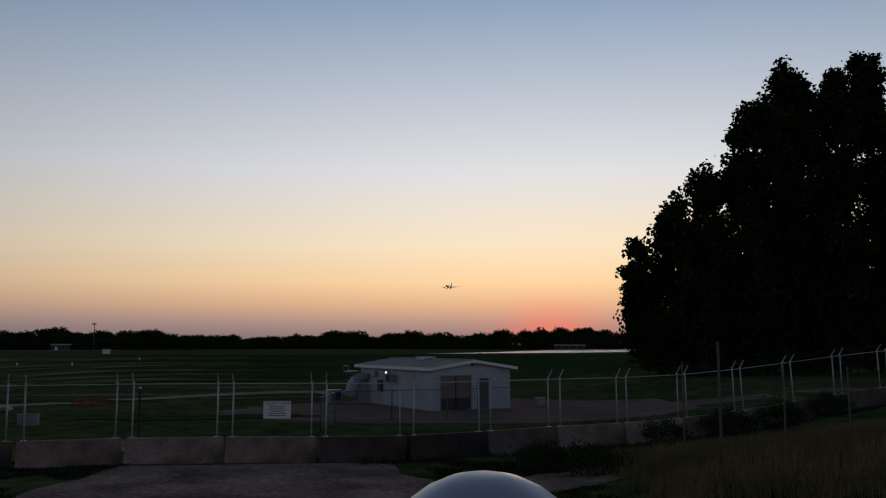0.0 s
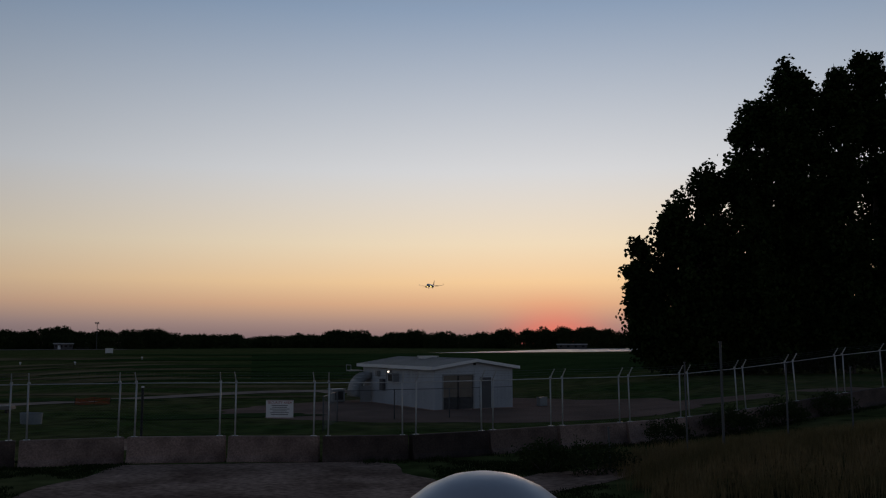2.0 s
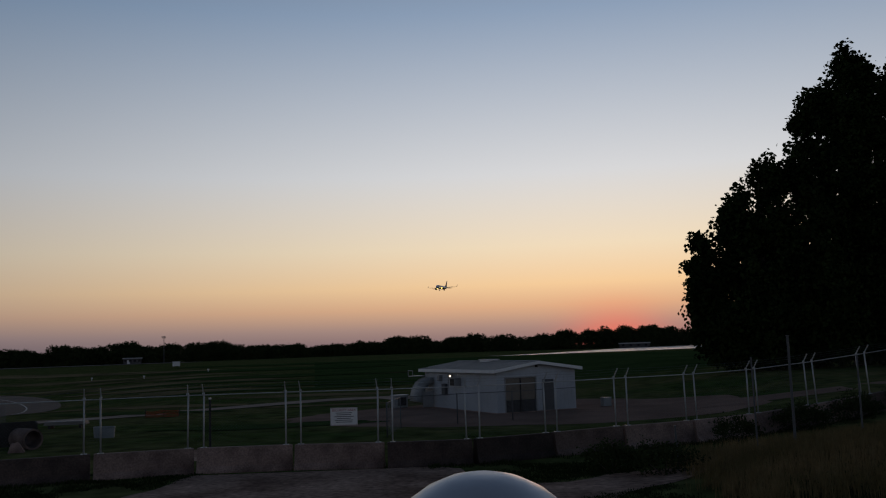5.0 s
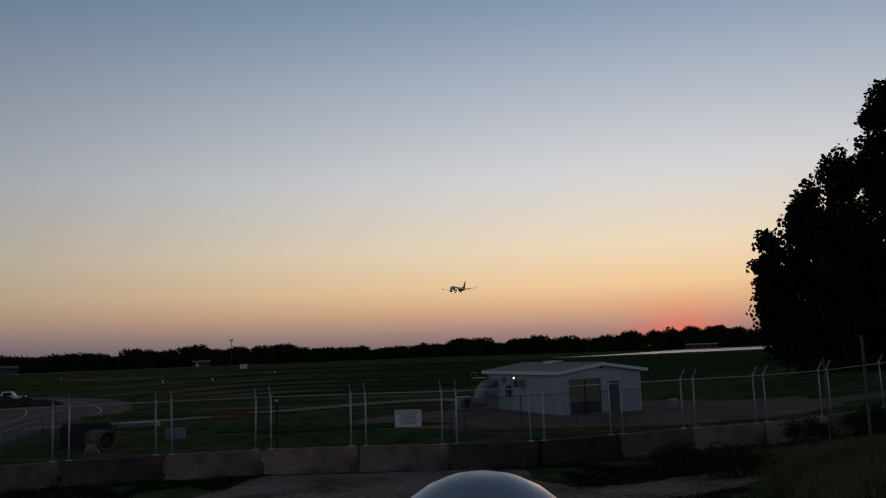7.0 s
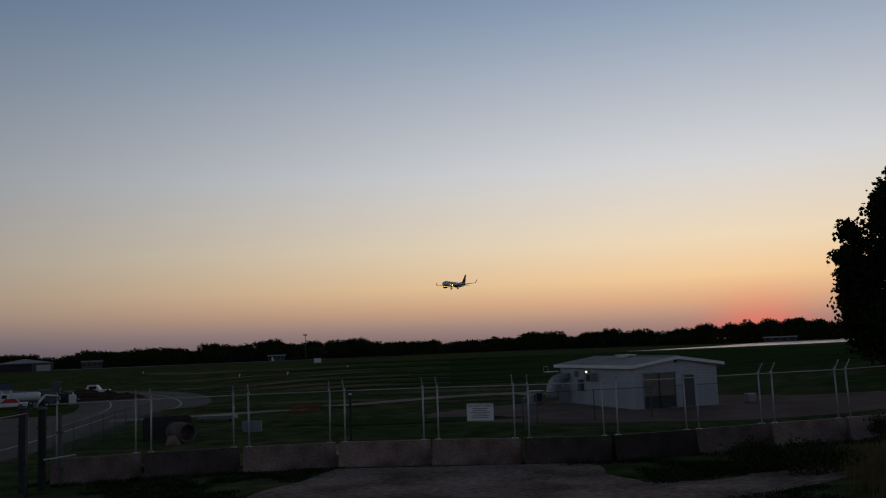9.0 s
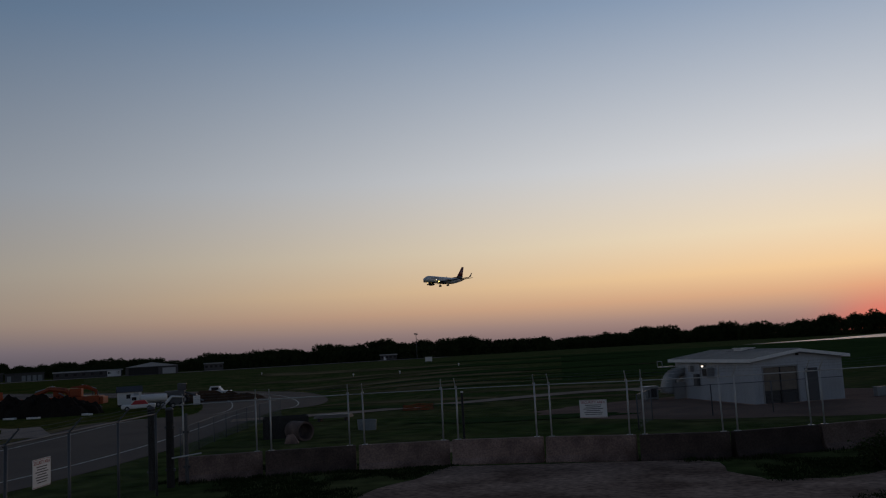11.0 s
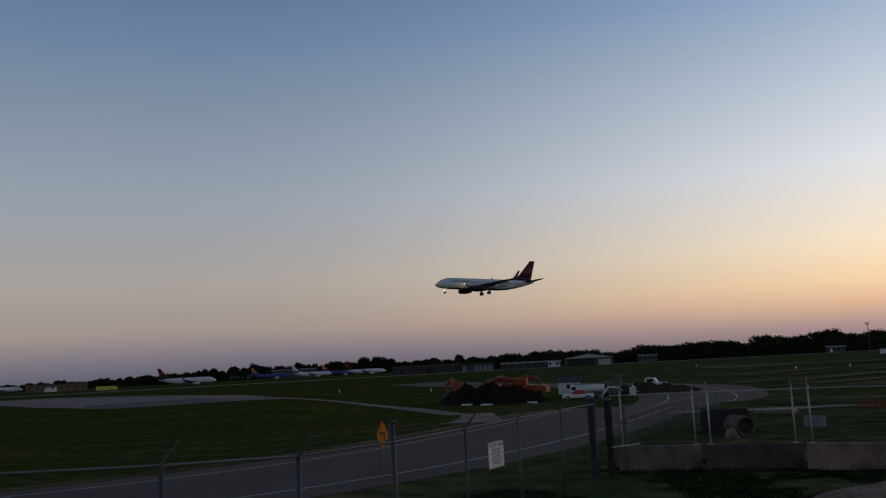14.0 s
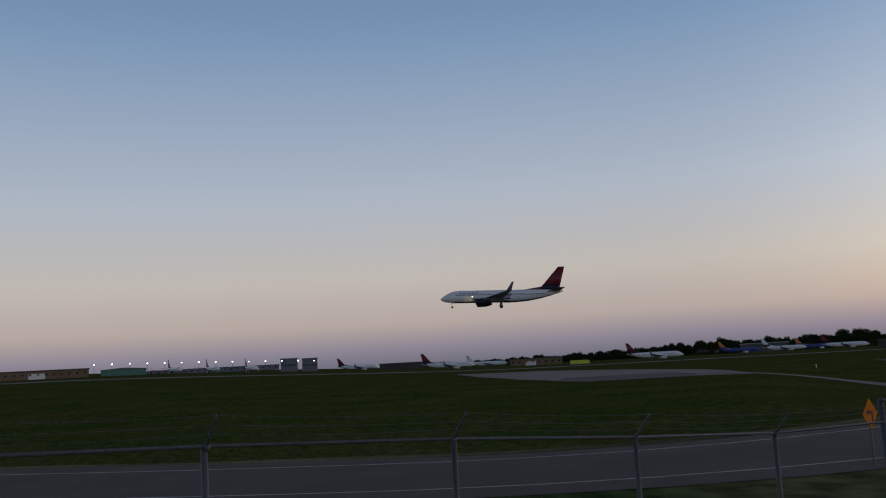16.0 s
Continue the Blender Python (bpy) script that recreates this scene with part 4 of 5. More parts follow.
        tube(bm, (sx * ex, ey + 0.01, ez), (sx * ex, ey + 0.03, ez), 0.86, n=18)
        part("intake", bm, DARK, e)
        if not t_tail:
            part("pylon", boxes((sx * ex - 0.12, sx * ex + 0.12, -17.6, -12.8, ez + 0.7, 0.0)), wing, e)
        if t_tail:
            part("tailplane", slab((sx * 0.15, -36.6, -39.4, 8.2), (sx * 5.4, -38.6, -40.2, 8.4), 0.22, 0.12), wing, a)
        else:
            part("tailplane", slab((sx * 0.5, -33.8, -38.0, 1.9), (sx * 7.1, -38.0, -39.6, 2.7), 0.26, 0.12), wing, a)
    if t_tail:
        part("fin", upright_slab((2.2, -31.5, -37.6), (8.3, -36.2, -39.2), 0.30, 0.2), fin, a, smooth=True)
    else:
        fi = part("fin", upright_slab((2.3, -31.3, -38.0), (9.85, -37.9, -39.9), 0.30, 0.12), fin, a, smooth=True)
        # darker lower part of the fin, as a thin skin
        part("fin_base", upright_slab((2.3, -31.27, -38.03), (4.2, -32.93, -38.51), 0.315, 0.268), SKINDARK if body is not BLUE else BLUE, fi, smooth=True)
        part("fin_fillet", loft([[(-0.12, -26.8, 2.66), (0.12, -26.8, 2.66), (0.0, -26.8, 2.70)], [(-0.2, -33.0, 2.2), (0.2, -33.0, 2.2), (0.0, -33.0, 3.7)]]), fin, fi)
    part("antenna", boxes((-0.03, 0.03, -22.4, -21.9, 2.70, 3.15)), wing, a)
    # landing gear
    g = part("nose_gear", pipe([(0, -3.9, -1.2), (0, -3.8, -2.5)], 0.09), GREY, a)
    for x in (-0.25, 0.25):
        wheel(g, x, -3.8, -2.55, 0.34, 0.2)
    for sx in (-1, 1):
        g = part("main_gear", pipe([(sx * 2.7, -19.4, -0.4), (sx * 2.86, -19.5, -2.35)], 0.14), GREY, a)
        for dx in (-0.43, 0.43):
            wheel(g, sx * 2.86 + dx, -19.5, -2.40, 0.56, 0.36)
        part("gear_door", boxes((sx * 2.86 + sx * 0.16, sx * 2.86 + sx * 0.2, -19.9, -19.1, -1.9, -0.6)), wing, g)
    if lit:
        for sx, y, z, r in ((-1, -11.9, -0.55, 0.55), (1, -11.9, -0.55, 0.55)):
            # disc wider than a real lamp, its glare built into the size
            bm = bmesh.new()
            tube(bm, (sx * 2.62, y + 0.25, z), (sx * 2.62, y + 0.18, z), r, n=14)
            la = part("landing_light", bm, LAMPGLOW, a, "bright landing light")
            # added deep round housing that shades the lamp from the side
            prof = [(y + 1.0, r + 0.02), (y + 1.0, r + 0.06), (y + 0.1, r + 0.06), (y - 1.4, 0.05)]
            rings = [[(sx * 2.62 + q * math.sin(k * math.tau / 14), yy, z + q * math.cos(k * math.tau / 14)) for k in range(14)] for yy, q in prof]
            part("light_housing", loft(rings, False), wing, la)
            rings = [[(sx * 2.62 + (r + 0.02) * math.sin(k * math.tau / 14), yy, z + (r + 0.02) * math.cos(k * math.tau / 14)) for k in range(14)] for yy in (y + 0.16, y + 1.0)]
            part("light_shroud", loft(rings, False), BLACK, la)
        bm = bmesh.new()
        tube(bm, (0, -3.56, -1.75), (0, -3.66, -1.75), 0.19, n=12)
        ta = part("taxi_light", bm, LAMPGLOW, a)
        part("light_shroud", loft([[(0.20 * math.sin(k * math.tau / 12), yy, -1.75 + 0.20 * math.cos(k * math.tau / 12)) for k in range(12)] for yy in (-3.68, -3.55)], False), BLACK, ta)
        for sx in (-1, 1):
            bm = bmesh.new()
            dome(bm, (sx * 1.9, -10.4, 0.6), 0.04, 0.13, 0.13, 8, 6)
            part("scan_light", bm, SCANGLOW, a)
    return a


FLYING = airliner("landing_airliner", pose(0, 1200, 88), "white twin-jet airliner with dark red fin, gear down, landing lights lit",
                  AIRWHITE, SKINDARK, FINRED, WINGGREY, lit=True)


# ---------------------------------------------------------------- signs, gate and small things
def text_mesh(body, size, mat):
    cu = bpy.data.curves.new("words", "FONT")
    cu.body, cu.size, cu.align_x, cu.align_y, cu.extrude = body, size, "CENTER", "CENTER", 0.001
    ob = bpy.data.objects.new("words", cu)
    scene.collection.objects.link(ob)
    me = bpy.data.meshes.new_from_object(ob.evaluated_get(bpy.context.evaluated_depsgraph_get()))
    bpy.data.objects.remove(ob)
    me.materials.clear()
    me.materials.append(mat)
    return me


def security_sign(m, w, h, rows, label):
    """A sheet facing -y with a heading and lines of small print."""
    s = thing("security_sign", m, label, "sign")
    part("panel", boxes((-w / 2, w / 2, -0.004, 0.004, -h / 2, h / 2), bevel=0.002), WHITE, s)
    part("border", boxes((-w / 2 + 0.012, w / 2 - 0.012, -0.006, -0.0045, h / 2 - 0.02, h / 2 - 0.012), (-w / 2 + 0.012, w / 2 - 0.012, -0.006, -0.0045, -h / 2 + 0.012, -h / 2 + 0.02)), SIGNRED, s)
    shared("heading", text_mesh("SECURITY AREA", w * 0.125, SIGNRED), s, pose(0, -0.006, h / 2 - 0.085, 90))
    rng = random.Random(7)
    for k in range(rows):
        z = h / 2 - 0.17 - k * (h - 0.22) / rows
        hw = w * rng.uniform(0.24, 0.42)
        part("print_line", boxes((-hw, hw, -0.0062, -0.0045, z - 0.010, z + 0.010)), SIGNINK, s)
    for x in (-w / 2 + 0.03, w / 2 - 0.03):
        for z in (-h / 2 + 0.03, h / 2 - 0.03):
            part("tie", boxes((x - 0.008, x + 0.008, -0.01, 0.03, z - 0.008, z + 0.008)), GREY, s)
    return s


security_sign(pose(-5.33, 29.5, 1.66, 0, 0, 1), 0.88, 0.57, 6, "white security sign with red heading wired to the fence")
_n = math.degrees(math.atan2(FENCE_E.y, FENCE_E.x))
_p = roadside(9.13 * math.tan(radians(108.3 - 43.25))) - Vector((FENCE_N.x, FENCE_N.y, 0)) * 0.07
security_sign(pose(_p.x, _p.y, 1.67, 0, 0, _n), 0.84, 0.60, 7, "white security sign wired to the roadside fence")


def arrow_sign():
    p = polar(50.05, 31.011)
    s = thing("warning_sign", pose(p.x, p.y, 0, 0, 0, 50.05 + 63), "amber diamond road sign with a black turn arrow", "road sign")
    part("post", boxes((-0.03, 0.03, 0.012, 0.05, 0, 1.95)), DARKSTEEL, s)
    r = 0.47
    ring = lambda y, q: [(-q, y, 1.61), (0, y, 1.61 - q), (q, y, 1.61), (0, y, 1.61 + q)]
    part("panel", loft([ring(-0.004, r), ring(0.004, r)]), SIGN_YELLOW, s)
    part("arrow", boxes((0.06, 0.15, -0.008, -0.0045, 1.38, 1.70), (-0.12, 0.0595, -0.008, -0.0045, 1.62, 1.70)), BLACK, s)
    bm = loft([[(-0.12, y, 1.56), (-0.26, y, 1.66), (-0.12, y, 1.77)] for y in (-0.008, -0.0045)])
    part("arrow_head", bm, BLACK, s)


arrow_sign()


def make_gate():
    for i, (az, d, h, r) in enumerate(((37.11, 30.15, 2.50, 0.115), (36.08, 30.4, 2.42, 0.125), (35.14, 30.9, 2.2, 0.06))):
        p = polar(az, d)
        t = thing("gate_post", pose(p.x, p.y, ground_z(p.x, p.y)), "thick dark weathered gate post at the end of the concrete blocks", "post", "gate posts")
        bm = bmesh.new()
        tube(bm, (0, 0, -0.05), (0, 0, h), r, r * 0.96, 12)
        part("shaft", bm, TIMBER if r > 0.1 else DARKSTEEL, t)
        bm = bmesh.new()
        dome(bm, (0, 0, h), r * 1.02, r * 1.02, r * 0.55)
        part("cap", bm, DARKSTEEL, t)
        for z in (0.5, h - 0.6):
            part("hinge", boxes((-r - 0.05, r + 0.05, -0.03, 0.03, z, z + 0.08)), DARKSTEEL, t)
    p, q = polar(35.99, 29.834), polar(34.30, 30.155)
    part("stay_rail", pipe([(p.x, p.y, 0.95), (q.x, q.y, 1.0)], 0.025), GALV, thing("gate_stay", pose(0, 0, 0), "pale galvanised stay rail between gate post and block", "rail"))


make_gate()


def low_fence(points, h, label, group, r=0.025):
    """A low chain-link fence, bay by bay."""
    link = weave(2.9, h - 0.1, 0.10, 0.002)
    post = rod_mesh("post", (0, 0, -0.05), (0, 0, h), r, DARKSTEEL, 8)
    for p, q in zip(points, points[1:]):
        p, q = Vector(p), Vector(q)
        n = max(1, round((q - p).length / 2.95))
        for k in range(n):
            s, e = p.lerp(q, k / n), p.lerp(q, (k + 1) / n)
            L = (e - s).length
            m = Matrix.Translation((s.x, s.y, ground_z(s.x, s.y))) @ Matrix.Rotation(math.atan2(e.y - s.y, e.x - s.x), 4, "Z")
            f = thing("low_fence", m, label, "fence", group)
            shared("post", post, f, Matrix())
            part("top_rail", tube(bmesh.new(), (0, 0, h - 0.03), (L, 0, h - 0.03), 0.018, n=6), DARKSTEEL, f)
            shared("chain_link", link, f, Matrix.Diagonal((L / 2.95, 1, 1, 1)) @ pose(0.02, 0, 0.05))


low_fence([(-22.9, 32.12), (-25.57, 38.61), (-28.03, 45.61), (-30.97, 54.76)], 1.25, "low dark chain-link fence between road and storage yard", "low fence bays")
low_fence([(-5.28, 39.63), (-5.18, 43.9), (-2.54, 45.57), (0.2, 46.62), (3.54, 48.78)], 1.5, "dark chain-link fence in front of the shed", "shed fence bays", 0.03)


def old_posts():
    for az, d, top, r, arm in ((-16.8, 28.9, 0.05, 0.045, False), (-20.4, 31.0, -1.19, 0.032, True), (-23.9, 33.1, -1.39, 0.03, False), (-14.7, 29.9, -1.18, 0.03, True), (-10.1, 27.3, -5.14, 0.035, False)):
        p = polar(az, d)
        z = ground_z(p.x, p.y)
        h = 3.76 + d * math.tan(radians(top)) - z
        t = thing("fence_post", pose(p.x, p.y, z, random.uniform(-1.5, 1.5), random.uniform(-1.5, 1.5)), "old weathered fence post standing alone in tall grass", "post", "old fence posts")
        part("shaft", tube(bmesh.new(), (0, 0, -0.1), (0, 0, h), r, r * 0.85, 8), DARKSTEEL, t)
        part("cap", boxes((-r, r, -r, r, h, h + 0.03)), DARKSTEEL, t)


old_posts()


def storage_yard():
    # concrete pipe
    t = thing("concrete_pipe", pose(-20.86, 38.49, 0.44, 0, 0, 55) @ Matrix.Scale(0.72, 4), "short dark concrete drain pipe lying on its side", "pipe")
    prof = [(-0.9, 0.62), (0.9, 0.62), (0.9, 0.50), (-0.9, 0.50), (-0.9, 0.62)]
    rings = [[(r * math.sin(k * math.tau / 28), y, r * math.cos(k * math.tau / 28)) for k in range(28)] for y, r in prof]
    part("barrel", loft(rings, False), BLOCK, t, smooth=False)
    t = thing("concrete_chunk", pose(-20.57, 37.2, 0, 0, 0, 20), "broken concrete chunk beside the pipe", "rubble")
    bm = loft([[(-0.3, -0.2, 0), (0.35, -0.25, 0), (0.3, 0.3, 0), (-0.25, 0.25, 0)], [(-0.2, -0.1, 0.35), (0.1, -0.15, 0.45), (0.15, 0.15, 0.3), (-0.15, 0.1, 0.4)]])
    part("body", bm, BLOCK, t)
    # trough
    t = thing("livestock_tank", pose(-19.5, 43.2, 0, 0, 0, -20) @ Matrix.Scale(0.78, 4), "pale grey-green oval tank standing in the grass", "tank")
    n = 26
    prof = [(0.72, 0.0), (0.76, 0.62), (0.79, 0.64), (0.74, 0.66), (0.70, 0.10)]
    part("shell", loft([[(r * math.sin(k * math.tau / n), 0.62 * r * math.cos(k * math.tau / n), z) for k in range(n)] for r, z in prof]), SHEET, t)
    # flat rack with pale boards
    t = thing("board_stack", pose(-24.7, 49.92, 0, 0, 0, 10) @ Matrix.Scale(0.75, 4), "stack of dull grey boards on low dark trestles", "boards")
    for x in (-1.1, 1.1):
        part("trestle", boxes((x - 0.08, x + 0.08, -0.5, 0.5, 0, 0.25)), TIMBER, t)
    for k in range(3):
        part("board", boxes((-1.5 + 0.05 * k, 1.5 - 0.04 * k, -0.55, 0.55, 0.253 + 0.09 * k, 0.33 + 0.09 * k)), ROOF, t)
    # dark container of odds and ends
    t = thing("scrap_bin", pose(-22.57, 40.29, 0, 0, 0, 30), "dark open scrap bin behind the fence", "bin")
    part("wall", boxes((-1.1, 1.1, -0.8, -0.74, 0, 1.0), (-1.1, 1.1, 0.74, 0.8, 0, 1.0), (-1.1, -1.04, -0.738, 0.738, 0, 1.0), (1.04, 1.1, -0.738, 0.738, 0, 1.0)), TIMBER, t)
    part("floor_plate", boxes((-1.03, 1.03, -0.73, 0.73, 0.02, 0.06)), TIMBER, t)
    for x in (-0.7, 0, 0.7):
        part("rib", boxes((x - 0.04, x + 0.04, -0.85, -0.802, 0, 1.0)), TIMBER, t)
    # slumped orange barrier netting between two short stakes
    t = thing("barrier_netting", pose(-21.87, 56.74, 0, 0, 0, 8), "slumped strip of faded orange barrier netting on short stakes", "barrier netting")
    for x in (-1.05, 0.1, 1.05):
        part("stake", tube(bmesh.new(), (x, 0, -0.05), (x + 0.04, 0.03, 0.52), 0.02, n=6), TIMBER, t)
    for r in range(5):
        bm = bmesh.new()
        for k in range(12):
            xa, xb = -1.05 + 0.175 * k, -1.05 + 0.175 * (k + 1)
            za, zb = [0.06 + 0.085 * r + 0.03 * r / 4 * math.sin(x * 2.7 + 1) - 0.05 * abs(math.sin(x * 2.9)) for x in (xa, xb)]
            tube(bm, (xa, 0.04 * math.sin(xa * 5), max(0.02, za)), (xb, 0.04 * math.sin(xb * 5), max(0.02, zb)), 0.026, n=5)
        part("net_strand", bm, ORANGE, t)
    # black marker bollard
    t = thing("marker_post", pose(-12.39, 37.46, 0), "short black marker post with a pale cap", "post")
    part("shaft", tube(bmesh.new(), (0, 0, 0), (0, 0, 1.95), 0.05, n=12), BLACK, t)
    part("cap", tube(bmesh.new(), (0, 0, 1.952), (0, 0, 2.02), 0.06, n=12), WHITE, t)
    # pale box on the ground near the shed
    t = thing("utility_box", pose(5.81, 55.23, 0, 0, 0, 30) @ Matrix.Scale(0.6, 4), "low pale utility box beside the shed", "utility box")
    part("body", boxes((-0.45, 0.45, -0.3, 0.3, 0.05, 0.85), bevel=0.02), SHEET, t)
    part("lid", boxes((-0.48, 0.48, -0.33, 0.33, 0.855, 0.90)), SHEET, t)
    part("plinth", boxes((-0.5, 0.5, -0.35, 0.35, -0.02, 0.048)), BLOCK, t)


storage_yard()


# ---------------------------------------------------------------- plant on the far side of the road
def wheels(parent, xs, y0, y1, r, w):
    for x in xs:
        for y in (y0, y1):
            wh = part("wheel", tube(bmesh.new(), (x, y - w / 2, r), (x, y + w / 2, r), r, n=16), BLACK, parent)
            part("rim", tube(bmesh.new(), (x, y - w / 2 - 0.01, r), (x, y + w / 2 + 0.01, r), r * 0.5, n=12), GREY, wh)


def excavator(x, y, turn, paint, label, reach=1.0):
    t = thing("excavator", pose(x, y, ground_z(x, y), 0, 0, turn), label, "excavator", "excavators")
    for yy in (-1.1, 1.1):
        ring = lambda w: [(-1.9, yy + w, 0.25), (-1.7, yy + w, 0.0), (1.7, yy + w, 0.0), (1.95, yy + w, 0.28), (1.95, yy + w, 0.6), (1.7, yy + w, 0.85), (-1.7, yy + w, 0.85), (-1.95, yy + w, 0.55)]
        part("track", loft([ring(-0.3), ring(0.3)]), BLACK, t)
    part("undercarriage", boxes((-1.2, 1.2, -0.8, 0.8, 0.35, 0.95)), DARKSTEEL, t)
    part("house", boxes((-2.3, 0.9, -1.3, 1.3, 1.0, 2.15), bevel=0.12), paint, t)
    part("counterweight", boxes((-2.75, -2.31, -1.3, 1.3, 1.05, 2.0), bevel=0.1), paint, t)
    cab = part("cab", boxes((0.0, 1.5, 0.25, 1.3, 2.16, 3.2), bevel=0.08), paint, t)
    part("cab_window", boxes((0.15, 1.54, 0.36, 1.2, 2.35, 3.05)), GLASS, cab)
    part("exhaust", tube(bmesh.new(), (-1.6, -0.6, 2.15), (-1.6, -0.6, 2.7), 0.07, n=8), DARKSTEEL, t)
    pts = [(0.8, -0.2, 1.6), (2.4, -0.2, 3.0), (4.4, -0.2, 3.3), (6.4 * reach, -0.2, 2.6)]
    boom = bmesh.new()
    for p, q, a, b in zip(pts, pts[1:], (0.30, 0.36, 0.32), (0.36, 0.32, 0.22)):
        tube(boom, p, q, a, b, 6)
    part("boom", boom, paint, t)
    part("stick", tube(bmesh.new(), (6.4 * reach, -0.2, 2.6), (5.9 * reach, -0.2, 1.0), 0.24, 0.16, 6), paint, t)
    part("ram", pipe([(1.3, -0.2, 1.5), (3.3, -0.2, 2.75)], 0.09), GREY, t)
    part("ram", pipe([(3.8, -0.2, 3.6), (6.3 * reach, -0.2, 3.0)], 0.08), GREY, t)
    b = loft([[(5.4 * reach + c[0], y2, c[1]) for c in ((0.0, 1.2), (0.7, 1.1), (0.9, 0.5), (0.5, 0.1), (-0.2, 0.2))] for y2 in (-0.7, 0.4)])
    part("bucket", b, DARKSTEEL, t)


def mound(name, x, y, rx, ry, h, mat, label, seed):
    t = thing(name, pose(x, y, ground_z(x, y)), label, "earth mound")
    bm = bmesh.new()
    n, rows = 64, []
    for f in (1.0, 0.93, 0.85, 0.75, 0.65, 0.53, 0.42, 0.3, 0.2, 0.1):
        row = []
        for k in range(n):
            a = k * math.tau / n
            q = f * (1 + 0.18 * noise.noise((math.cos(a) * 2 + seed, math.sin(a) * 2, f)))
            z = h * (1 - f ** 3) * (1 + 0.45 * noise.noise((math.cos(a) * 3 * f + seed, math.sin(a) * 3 * f, seed))) * (1 + 0.7 * noise.noise((math.cos(a) * rx * q * 0.9, math.sin(a) * ry * q * 0.9, seed + 3)))
            row.append(bm.verts.new((math.cos(a) * rx * q, math.sin(a) * ry * q, max(0.0, z) if f < 1 else -0.02)))
        rows.append(row)
    for p, q in zip(rows, rows[1:]):
        for k in range(n):
            bm.faces.new((p[k], p[(k + 1) % n], q[(k + 1) % n], q[k]))
    bm.faces.new(rows[-1])
    part("soil", bm, mat, t)


def plant_yard():
    excavator(-95.76, 95.94, 160, ORANGE, "orange tracked excavator with lowered boom beside a dark heap", 0.95)
    excavator(-85.25, 98.76, 205, ORANGE, "orange tracked excavator with arched boom beside a dark heap", 1.0)
    excavator(-91.43, 99.81, 30, ORANGE, "orange tracked excavator parked behind a dark heap", 0.9)
    excavator(-88.2, 101.2, 195, YELLOW, "yellow tracked excavator parked among orange ones", 0.85)
    mound("earth_heap", -88.6, 93.0, 8.6, 3.2, 2.2, SOIL, "long heap of near-black soil in front of the excavators", 1.3)
    mound("earth_heap", -83.2, 95.6, 3.2, 2.4, 1.5, SOIL, "heap of near-black soil beside the excavators", 4.1)
    mound("earth_heap", -78.22, 118.03, 9.0, 3.4, 1.0, EARTH, "low heap of brown dug earth beside the road", 2.7)
    for k, (x, y, a) in enumerate(((-83.93, 88.46, 10), (-79.18, 92.21, -15), (-87.63, 88.51, 5))):
        t = thing("pale_plank", pose(x, y, ground_z(x, y), 0, 0, a), "pale plank or sheet lying on the grass", "plank", "loose planks")
        part("board", boxes((-0.8, 0.8, -0.25, 0.25, 0.0, 0.22), bevel=0.02), WHITE, t)
    # site cabin
    t = thing("site_cabin", pose(-88.1, 111.48, ground_z(-88.1, 111.48), 0, 0, 42), "small white boarded cabin with a dark gable roof", "cabin")
    part("wall", boxes((-1.6, 1.6, -1.2, -1.1, 0.25, 2.1), (-1.6, 1.6, 1.1, 1.2, 0.25, 2.1), (-1.6, -1.5, -1.098, 1.098, 0.25, 2.1), (1.5, 1.6, -1.098, 1.098, 0.25, 2.1)), WHITE, t)
    for x in (-1.6, 1.5):
        part("gable", loft([[(x, -1.2, 2.1), (x, 1.2, 2.1), (x, 0, 2.75)], [(x + 0.1, -1.2, 2.1), (x + 0.1, 1.2, 2.1), (x + 0.1, 0, 2.75)]]), WHITE, t)
    for sg in (-1, 1):
        part("roof", loft([[(x, sg * 1.4, 2.0), (x, 0, 2.78), (x, 0, 2.86), (x, sg * 1.4, 2.08)] for x in (-1.8, 1.8)]), DARKSTEEL, t)
    part("window", boxes((-0.5, 0.1, -1.23, -1.201, 1.1, 1.7)), GLASS, t)
    part("door", boxes((0.5, 1.2, -1.23, -1.201, 0.3, 1.95)), SIDING, t)
    part("skid", boxes((-1.5, 1.5, -1.1, -0.9, 0, 0.249), (-1.5, 1.5, 0.9, 1.1, 0, 0.249)), TIMBER, t)
    # tank truck, cab towards the heaps
    t = thing("tank_truck", pose(-80.28, 105.63, ground_z(-80.28, 105.63), 0, 0, 216) @ Matrix.Scale(0.66, 4), "white tank truck parked on the plant yard", "truck")
    part("chassis", boxes((-3.6, 3.4, -0.5, 0.5, 0.75, 0.98)), DARKSTEEL, t)
    cab = part("cab", boxes((1.9, 3.6, -1.15, 1.15, 0.85, 2.55), bevel=0.12), WHITE, t)
    part("windscreen", boxes((3.58, 3.63, -0.95, 0.95, 1.65, 2.35)), GLASS, cab)
    part("side_window", boxes((2.4, 3.3, 1.13, 1.17, 1.65, 2.3), (2.4, 3.3, -1.17, -1.13, 1.65, 2.3)), GLASS, cab)
    ring = lambda x, r: [(x, r * 1.05 * math.sin(k * math.tau / 20), 1.85 + r * math.cos(k * math.tau / 20)) for k in range(20)]
    part("tank", loft([ring(-3.7, 0.55), ring(-3.5, 0.82), ring(1.4, 0.82), ring(1.65, 0.55)]), WHITE, t, smooth=True)
    part("hatch", tube(bmesh.new(), (-1.0, 0, 2.6), (-1.0, 0, 2.78), 0.25, n=12), GREY, t)
